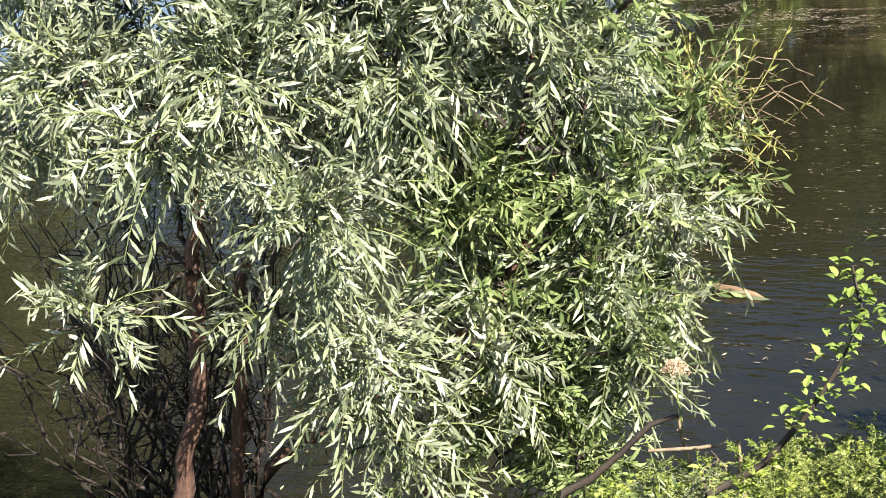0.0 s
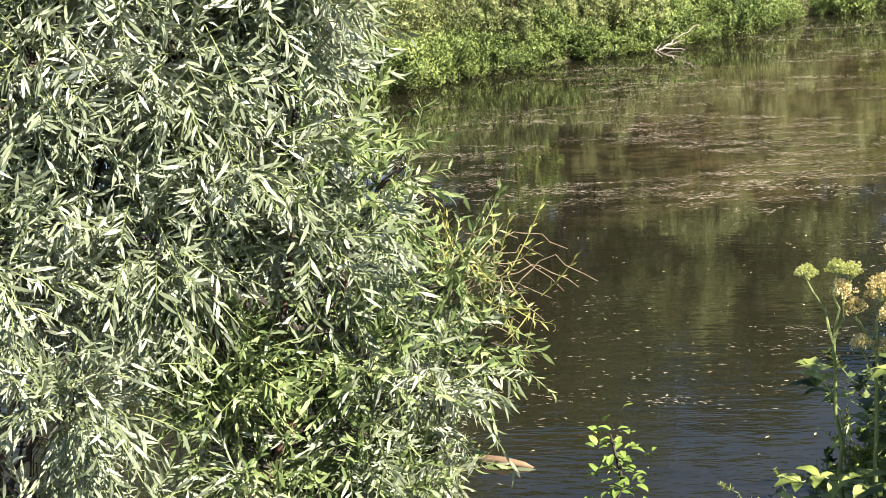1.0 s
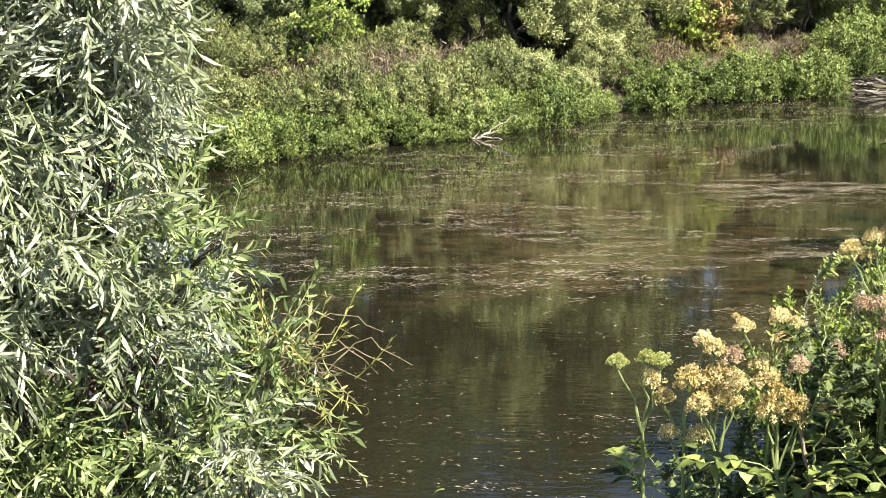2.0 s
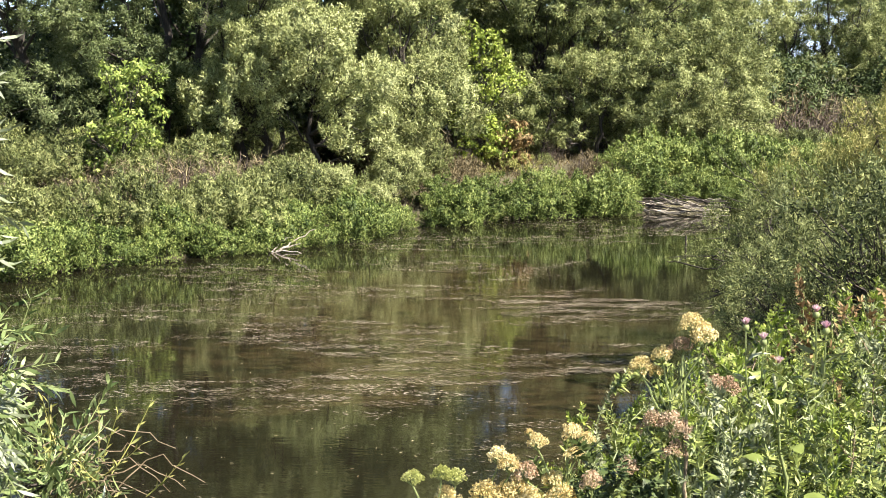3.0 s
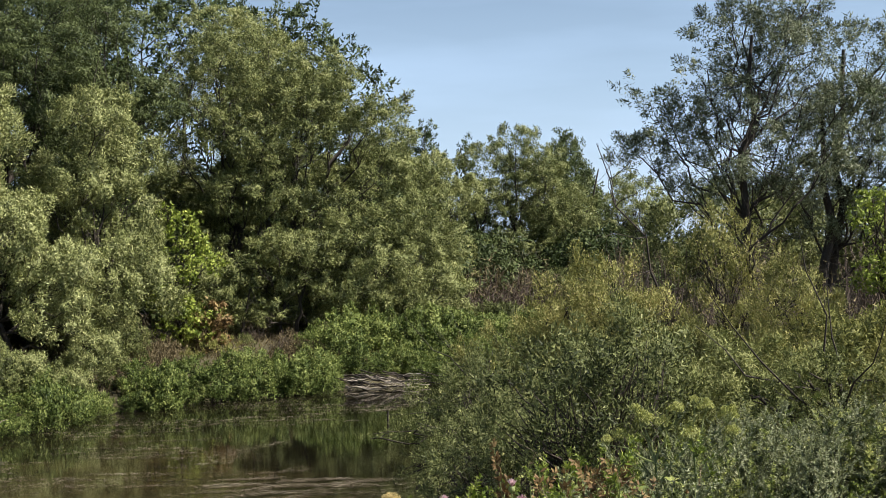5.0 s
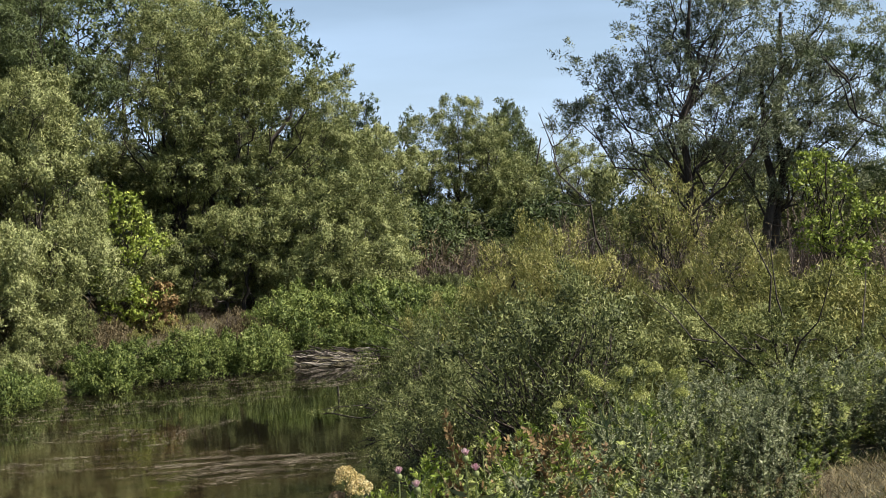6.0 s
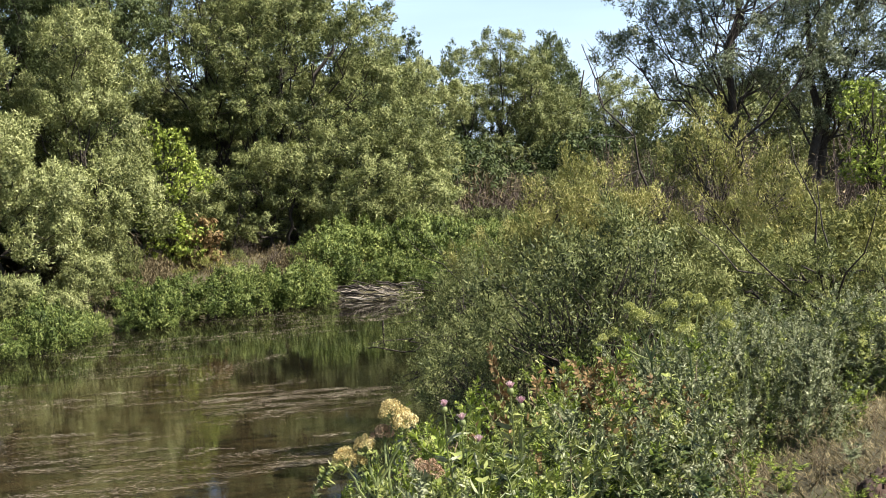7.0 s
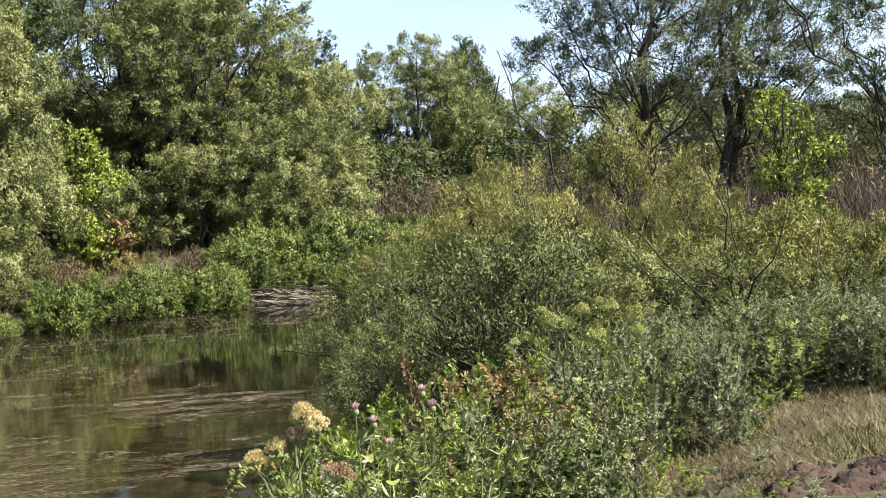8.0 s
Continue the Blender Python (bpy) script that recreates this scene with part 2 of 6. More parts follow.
    l.new(rip2.outputs["Fac"], add.inputs["B"])
    bp = n.new("ShaderNodeBump")
    bp.inputs["Strength"].default_value, bp.inputs["Distance"].default_value = 0.075, 0.05
    calm = n.new("ShaderNodeMapRange")
    calm.inputs["From Min"].default_value, calm.inputs["From Max"].default_value = 9.0, 21.0
    calm.inputs["To Min"].default_value, calm.inputs["To Max"].default_value = 0.42, 0.05
    l.new(xyz.outputs["Y"], calm.inputs["Value"])
    l.new(calm.outputs["Result"], bp.inputs["Strength"])
    l.new(add.outputs["Result"], bp.inputs["Height"])
    l.new(bp.outputs["Normal"], bsdf.inputs["Normal"])
    return m


M_WATER = water_material()


# ---- mesh helpers ----
rng = np.random.default_rng(7)


def mesh_of(name, parts, material, smooth=False):
    """One mesh from a list of (vertices, faces); the faces of one entry have all the same number of corners."""
    me = bpy.data.meshes.new(name)
    vs, loops, totals, base = [], [], [], 0
    for v, fc in parts:
        v, fc = np.asarray(v, float).reshape(-1, 3), np.asarray(fc, int)
        vs.append(v)
        loops.append((fc + base).ravel())
        totals.append(np.full(len(fc), fc.shape[1]))
        base += len(v)
    vs, loops, totals = np.concatenate(vs), np.concatenate(loops), np.concatenate(totals)
    me.vertices.add(len(vs))
    me.vertices.foreach_set("co", vs.astype(np.float32).ravel())
    me.loops.add(len(loops))
    me.loops.foreach_set("vertex_index", loops.astype(np.int32))
    me.polygons.add(len(totals))
    me.polygons.foreach_set("loop_start", np.concatenate([[0], np.cumsum(totals)[:-1]]).astype(np.int32))
    me.polygons.foreach_set("use_smooth", np.full(len(totals), smooth))
    me.update(calc_edges=True)
    me.materials.append(material)
    return me


def part(name, parts, material, parent, label="", smooth=False):
    ob = new(name, mesh_of(name, parts, material, smooth))
    ob.parent = parent
    return tagged(ob, label=label)


def thing(name, x, y, z, label, category, group="", kind=""):
    ob = new(name)
    ob.location = (x, y, z)
    ob.empty_display_size = 0.2
    return tagged(ob, label, category, group, kind)


def unit(v):
    return v / (np.linalg.norm(v, axis=-1, keepdims=True) + 1e-9)


def tube(points, radii, sides=6):
    """A tapered tube along a line of points."""
    p, r = np.asarray(points, float), np.asarray(radii, float)
    t = unit(np.gradient(p, axis=0))
    ref = np.where(np.abs(t[:, 2:3]) > 0.9, [[1.0, 0, 0]], [[0, 0, 1.0]])
    a = unit(np.cross(t, ref))
    b = np.cross(t, a)
    ang = np.linspace(0, 2 * np.pi, sides, endpoint=False)
    ring = p[:, None] + r[:, None, None] * (np.cos(ang)[None, :, None] * a[:, None] + np.sin(ang)[None, :, None] * b[:, None])
    k, j = np.meshgrid(np.arange(len(p) - 1), np.arange(sides), indexing="ij")
    j2 = (j + 1) % sides
    f = np.stack([k * sides + j, k * sides + j2, (k + 1) * sides + j2, (k + 1) * sides + j], -1).reshape(-1, 4)
    return ring.reshape(-1, 3), f


def bent(a, b, g, n=7, sag=0.0, wob=0.06):
    """A wavering line from a to b."""
    a, b = np.asarray(a, float), np.asarray(b, float)
    u = np.linspace(0, 1, n)[:, None]
    length = np.linalg.norm(b - a)
    w = g.normal(0, wob * length, (n, 3)) * np.sin(np.pi * u)
    p = a + (b - a) * u + w
    p[:, 2] -= sag * length * np.sin(np.pi * u[:, 0])
    return p


def simple_leaves(p, d, side, length, width):
    """Pointed leaves of two triangles each."""
    n = len(p)
    L, w = np.broadcast_to(length, (n,))[:, None], np.broadcast_to(width, (n,))[:, None]
    v = np.stack([p, p + d * L * 0.45 + side * w / 2, p + d * L, p + d * L * 0.45 - side * w / 2], 1)
    return v.reshape(-1, 3), np.arange(4 * n).reshape(n, 4)


def tri_leaves(p, d, side, length, width):
    """Leaf tufts of one triangle each, for crowns far off."""
    n = len(p)
    L, w = np.broadcast_to(length, (n,))[:, None], np.broadcast_to(width, (n,))[:, None]
    v = np.stack([p + side * w / 2, p + d * L, p - side * w / 2], 1)
    return v.reshape(-1, 3), np.arange(3 * n).reshape(n, 3)


def lance_leaves(p, d, side, length, width, g):
    """Narrow willow leaves that bend towards their tips, four triangles each."""
    n = len(p)
    L, w = np.broadcast_to(length, (n,))[:, None], np.broadcast_to(width, (n,))[:, None]
    up = np.cross(side, d)
    c = g.normal(-0.06, 0.09, (n, 1)) * L
    q1, q2, q3 = p + d * L * 0.33 - up * c * 0.4, p + d * L * 0.68 - up * c * 0.2, p + d * L + up * c
    v = np.stack([p, q1 + side * w * 0.46, q1 - side * w * 0.46, q2 + side * w * 0.38, q2 - side * w * 0.38, q3], 1).reshape(-1, 3)
    b = 6 * np.arange(n)[:, None]
    return [(v, np.concatenate([b + [0, 1, 2], b + [3, 5, 4]])), (np.zeros((0, 3)), b - len(v) + [1, 3, 4, 2])]


def ball(g, n, shell=0.5):
    """Random points in a unit ball, crowded towards its skin."""
    d = unit(g.normal(size=(n, 3)))
    return d * g.uniform(shell, 1.0, (n, 1)), d


def clumps(g, lobes, per_m2, clump_r, per_clump, length, width, droop, kind=tri_leaves, flat=1.0, lower=0.35, shell=0.55):
    """Leaves in tufts over the skins of ellipsoid lobes (x, y, z, rx, ry, rz); fewer on the undersides."""
    out = []
    for x, y, z, rx, ry, rz in lobes:
        area = 4 * np.pi * ((rx * ry) ** 1.6 / 3 + (rx * rz) ** 1.6 / 3 + (ry * rz) ** 1.6 / 3) ** (1 / 1.6)
        n = max(4, int(area * per_m2))
        off, d = ball(g, n, shell)
        keep = (d[:, 2] > -0.35) | (g.uniform(size=n) < lower)
        off, d = off[keep], d[keep]
        c = np.array([x, y, z]) + off * [rx, ry, rz] * g.uniform(0.82, 1.16, (len(off), 1))
        m = g.poisson(per_clump, len(c)).clip(3)
        ci = np.repeat(np.arange(len(c)), m)
        k = len(ci)
        o, od = ball(g, k, 0.15)
        r = clump_r * g.uniform(0.6, 1.35, len(c))
        p = c[ci] + o * r[ci][:, None] * [1, 1, flat]
        face = unit(0.9 * od + 0.5 * d[ci] + 0.55 * g.normal(size=(k, 3)) + [0, 0, 0.35])
        dd = 0.5 * d[ci] + g.normal(size=(k, 3)) + [0, 0, -1.6 * droop]
        dd = unit(dd - face * np.sum(dd * face, axis=1, keepdims=True))
        side = np.cross(face, dd)
        s = g.uniform(0.6, 1.3, k)
        out.append(kind(p, dd, side, length * s, width * s))
    return out


def billows(g, lobes, puff=0.34, cover=2.0, length=0.1, width=0.04, droop=0.0, flat=0.8, sprig=0.14, under=0.3, lone=0.12, rough=0.5, spray=1.7, rise=0.5, gaps=0.15, sep=2.0):
    """Leaves over sprays that swell out of the skins of ellipsoid lobes; those buried in other lobes are mostly left out."""
    lobes = np.asarray(lobes, float)
    cen, dirs, rad = [], [], []
    for x, y, z, rx, ry, rz in lobes:
        area = 4 * np.pi * ((rx * ry) ** 1.6 / 3 + (rx * rz) ** 1.6 / 3 + (ry * rz) ** 1.6 / 3) ** (1 / 1.6)
        n = max(5, int(area / (sep * puff * puff)))
        i = np.arange(n) + 0.5
        cz, a = 1 - 2 * i / n, i * 2.39996 + g.uniform(0, 6.28)
        d = unit(np.column_stack([np.sqrt(1 - cz ** 2) * np.cos(a), np.sqrt(1 - cz ** 2) * np.sin(a), cz]) + g.normal(0, 0.22, (n, 3)))
        d = d[(d[:, 2] > -0.4) | (g.uniform(size=n) < under)]
        cen.append(np.array([x, y, z]) + d * [rx, ry, rz] * g.uniform(0.72, 1.08, (len(d), 1)))
        dirs.append(d)
        rad.append(puff * g.uniform(0.5, 1.35, len(d)) * min(1.0, 0.35 + 0.75 * min(rx, rz) / max(puff, 0.01) / 2.2))
    owner = np.repeat(np.arange(len(cen)), [len(c) for c in cen])
    cen, dirs, rad = np.concatenate(cen), np.concatenate(dirs), np.concatenate(rad)
    deep = np.zeros(len(cen), bool)
    for k, (x, y, z, rx, ry, rz) in enumerate(lobes):
        deep |= (owner != k) & (np.sum(((cen - [x, y, z]) / [rx, ry, rz]) ** 2, axis=1) < 0.5)
    keep = (~deep | (g.uniform(size=len(cen)) < lone)) & (g.uniform(size=len(cen)) > gaps)
    cen, dirs, rad = cen[keep], dirs[keep], rad[keep]
    m = g.poisson(cover * 2 * np.pi * rad ** 2 / (0.5 * length * width * 0.9)).clip(3)
    ci = np.repeat(np.arange(len(cen)), m)
    k = len(ci)
    e = unit(g.normal(size=(k, 3)) + 1.0 * dirs[ci] + [0, 0, 0.35])
    axis = unit(dirs + [0, 0, rise] + 0.55 * g.normal(size=dirs.shape))[ci]
    off = e * (rad[ci] * g.uniform(0.5, 1.08, k))[:, None] * [1, 1, flat]
    along_axis = np.sum(off * axis, axis=1, keepdims=True)
    narrow = np.clip(1.05 - 0.3 * along_axis / rad[ci][:, None], 0.45, 1.3)
    p = cen[ci] + (off - axis * along_axis) * narrow * 0.86 + axis * along_axis * spray
    face = unit(0.8 * e + 0.4 * dirs[ci] + rough * g.normal(size=(k, 3)))
    dd = 0.35 * e + 0.5 * axis + 0.75 * g.normal(size=(k, 3)) + [0, 0, -1.4 * droop]
    dd = unit(dd - face * np.sum(dd * face, axis=1, keepdims=True))
    side = np.cross(face, dd)
    out = g.uniform(size=k) < sprig
    dd[out] = unit(e[out] + 0.4 * g.normal(size=(out.sum(), 3)) + [0, 0, 0.3 - 0.9 * droop])
    side[out] = unit(np.cross(dd[out], face[out] + 0.4 * g.normal(size=(out.sum(), 3))))
    s = g.uniform(0.6, 1.35, k)
    return [tri_leaves(p, dd, side, length * s, width * s)]


# ---- ground and water ----
NEAR_BANK = [(-90, -22), (-30, -2), (-12, 6.0), (-6, 7.2), (-3, 8.0), (-1, 9.5), (0.6, 13), (1.6, 18), (3.0, 25), (4.8, 31), (6.2, 38), (8, 47), (11, 55), (16, 60), (40, 66), (90, 80)]
FAR_BANK = [(-90, 10), (-40, 28), (-20, 38), (-14, 42.3), (-11.8, 45.3), (-9.2, 47.6), (-6.8, 50.5), (-5, 55), (-3.3, 57.2), (2, 60.3), (4.7, 61.3), (8.5, 65), (16, 70), (40, 76), (90, 90)]


def line_distance(x, y, line):
    best = np.full(x.shape, 1e9)
    for (ax, ay), (bx, by) in zip(line, line[1:]):
        dx, dy = bx - ax, by - ay
        u = np.clip(((x - ax) * dx + (y - ay) * dy) / (dx * dx + dy * dy), 0, 1)
        best = np.minimum(best, np.hypot(x - ax - u * dx, y - ay - u * dy))
    return best


def in_river(x, y):
    loop = NEAR_BANK + FAR_BANK[::-1]
    inside = np.zeros(x.shape, bool)
    for (ax, ay), (bx, by) in zip(loop, loop[1:] + loop[:1]):
        if ay != by:
            inside ^= ((ay > y) != (by > y)) & (x < (bx - ax) * (y - ay) / (by - ay) + ax)
    return inside


def height(x, y):
    x, y = np.asarray(x, float), np.asarray(y, float)
    wob = 0.35 * np.sin(0.9 * x + 0.5 * y) + 0.25 * np.sin(1.7 * y - 0.8 * x)
    dn, df = line_distance(x, y, NEAR_BANK), line_distance(x, y, FAR_BANK)
    wet = in_river(x, y)
    rate = 0.30 + 0.32 * np.clip((x + 0.8) / 2.4, 0, 1)
    near = 3.91 * (1 - np.exp(-np.maximum(dn + 0.15 * wob, 0) * rate))
    fall = np.clip((y - 11) / 12, 0, 1)
    near = np.minimum(near, 3.72 - 1.75 * fall * fall * (3 - 2 * fall) + 0.06 * wob) + 0.05 * wob
    far = 0.95 * (1 - np.exp(-df * 0.55)) + 0.075 * np.minimum(df, 14) + 0.004 * np.minimum(df, 150) + 0.08 * wob * np.minimum(df, 1)
    deep = -np.minimum(0.12 + 0.28 * np.minimum(dn, df), 1.3)
    z = np.where(wet, deep, np.where(dn < df, near, far))
    return np.where(~wet & (z < 0.03), 0.03, z)


def make_ground():
    n = 230
    u = np.linspace(-1, 1, n)
    ax = 1800 * np.sinh(6.6 * u) / np.sinh(6.6) + 1.0
    ay = 1800 * np.sinh(6.6 * u) / np.sinh(6.6) + 16.0
    gx, gy = np.meshgrid(ax, ay, indexing="ij")
    gz = height(gx, gy)
    i, j = np.meshgrid(np.arange(n - 1), np.arange(n - 1), indexing="ij")
    k = (i * n + j).ravel()
    f = np.stack([k, k + n, k + n + 1, k + 1], -1)
    ob = new("ground", mesh_of("ground", [(np.stack([gx, gy, gz], -1).reshape(-1, 3), f)], M_GROUND, True))
    tagged(ob, "grassy earth banks sloping down to the river", "ground", kind="structure")


make_ground()
water = new("water", mesh_of("water", [([(-90, -25, 0), (90, -25, 0), (90, 92, 0), (-90, 92, 0)], [(0, 1, 2, 3)])], M_WATER))
tagged(water, "still brown river water reflecting trees and sky", "water", kind="structure")


# ---- trees of the far bank ----
def make_tree(name, x, y, top, lobes, material, label, trunks=((0, 0),), trunk_r=0.22, per_m2=6.0, clump_r=0.3, per_clump=36,
              length=0.14, width=0.05, droop=0.5, seed=1, kind=tri_leaves, bare=10, category="tree", group="", lower=0.35, lean=0.0, limb_r=0.1, limb_every=1, shell=0.55, billow=None):
    """A tree: trunk and limbs that reach into each lobe of the crown, and a crown of many tufts. Lobes are relative to the foot:
    sideways, away, up, and three radii."""
    g = np.random.default_rng(seed)
    z0 = float(height(np.array(x), np.array(y))) - 0.1
    root = thing(name, x, y, z0, label, category, group)
    wood = []
    bases = []
    for tx, ty in trunks:
        hi = top * g.uniform(0.62, 0.8)
        line = bent((tx, ty, 0), (tx * 2.2 + g.normal(0, 0.25) + lean * hi, ty * 2 + g.normal(0, 0.25), hi), g, 9, 0, 0.025)
        rad = trunk_r * np.linspace(1.0, 0.25, 9)
        rad[0] *= 1.35
        part("trunk", [tube(line, rad, 8)], M_BARK, root, "", True)
        bases.append((line, rad))
    for i, (lx, ly, lz, rx, ry, rz) in enumerate(lobes):
        if i % limb_every:
            continue
        line, rad = bases[int(np.argmin([abs(b[0][-1, 0] - lx) for b in bases]))]
        k = int(np.clip(np.argmin(np.abs(line[:, 2] - lz * 0.6)), 1, 7))
        limb = bent(line[k], (lx, ly, lz), g, 7, 0.06, 0.05)
        part("limb", [tube(limb, np.linspace(min(rad[k] * 0.5, limb_r), 0.015, 7), 5)], M_BARK, root, "", True)
        for _ in range(3):
            s = limb[g.integers(2, 7)]
            e = np.array([lx, ly, lz]) + unit(g.normal(size=3)) * [rx, ry, rz] * 0.95
            wood.append(tube(bent(s, e, g, 5, 0.02, 0.07), np.linspace(0.02, 0.005, 5), 4))
    for _ in range(bare):
        line, rad = bases[g.integers(len(bases))]
        s = line[g.integers(2, 8)]
        e = s + unit(g.normal(size=3) + [0, 0, -0.1]) * g.uniform(0.8, 2.2)
        wood.append(tube(bent(s, e, g, 6, 0.04, 0.025), np.linspace(0.016, 0.003, 6), 4))
    tagged(part("twig_growth", wood, M_BARK, root), kind="stuff")
    leaves = billows(g, lobes, **billow) if billow else clumps(g, lobes, per_m2, clump_r, per_clump, length, width, droop, kind, 1.0, lower, shell)
    part("crown", leaves, material, root)
    return root


def dome(g, n, width, depth, low, high, r, bias=0.0):
    """Lobes of uneven size, spread through a rounded crown."""
    out = []
    n, r = int(n * 2.3), r * 0.68
    for i in range(n):
        h = (i + 0.5) / n
        z = low + (high - low) * h
        spread = math.sin(math.pi * min(0.97, 0.18 + 0.80 * h)) ** 0.7
        a = g.uniform(0, 2 * math.pi) + i * 2.4
        q = g.uniform(0.35, 1.0) * spread
        s = r * g.uniform(0.55, 1.4)
        out.append((q * width / 2 * math.cos(a) + bias * h, q * depth / 2 * math.sin(a), z + g.normal(0, 0.25), s * g.uniform(0.9, 1.5), s, s * g.uniform(0.6, 1.1)))
    return out


def spire(g, top, wide):
    """Upright lobes that narrow to a point."""
    out = []
    for k in range(34):
        h = (k + 0.5) / 34
        reach = wide / 2 * min(1.0, 0.55 + 1.6 * h) * (1 - h ** 4)
        a, q = k * 2.4 + g.normal(0, 0.3), g.uniform(0.25, 0.75)
        r = max(0.3, reach * g.uniform(0.38, 0.6))
        out.append((math.cos(a) * q * reach, math.sin(a) * q * reach, 1.0 + (top - 1.6) * h, r, r, r * g.uniform(1.0, 1.5)))
    return out


def inside(x, z, outline):
    hit = False
    for (ax, az), (bx, bz) in zip(outline, outline[1:] + outline[:1]):
        if (az > z) != (bz > z) and x < (bx - ax) * (z - az) / (bz - az) + ax:
            hit = not hit
    return hit


def fill_crown(g, outline, x0, z0, depth, n, r, tall=(0.6, 1.05)):
    """Uneven lobes through a crown of the given side view (x, z in the world)."""
    xs, zs = [p[0] for p in outline], [p[1] for p in outline]
    out = []
    n = int(n * 0.9)
    while len(out) < n:
        x, z = g.uniform(min(xs), max(xs)), g.uniform(min(zs), max(zs))
        s = r * g.uniform(0.55, 1.45)
        if inside(x, z, outline) and inside(x, z + 0.7 * s, outline) and (inside(x + 0.6 * s, z, outline) and inside(x - 0.6 * s, z, outline)):
            out.append((x - x0, g.uniform(-0.5, 0.5) * depth, z - z0, s * g.uniform(0.9, 1.5), s, s * g.uniform(*tall)))
    return out


def shaped_tree(name, x, y, outline, depth, n, r, material, label, seed, top, tall=(0.6, 1.05), **more):
    g = np.random.default_rng(seed + 500)
    z0 = float(height(np.array(x), np.array(y))) - 0.1
    return make_tree(name, x, y, top, fill_crown(g, outline, x, z0, depth, n, r, tall), material, label, seed=seed, **more)


PALE_LEAVES = dict(puff=0.42, cover=0.58, length=0.115, width=0.043, droop=-0.15, flat=0.95, sprig=0.3, rough=0.45, spray=1.5, rise=0.7, gaps=0.1)
WILLOW_LEAVES = dict(puff=0.40, cover=0.56, length=0.125, width=0.044, droop=0.2, flat=0.8, sprig=0.3, rough=0.5, spray=1.8, rise=0.4, gaps=0.22, sep=2.3)
DARK_LEAVES = dict(puff=0.6, cover=0.36, length=0.27, width=0.12, droop=0.1, flat=0.75, sprig=0.2)
POPLAR_LEAVES = dict(puff=0.42, cover=0.5, length=0.16, width=0.07, droop=-0.4, flat=1.0, sprig=0.3, rough=0.7, spray=1.8, rise=1.6)


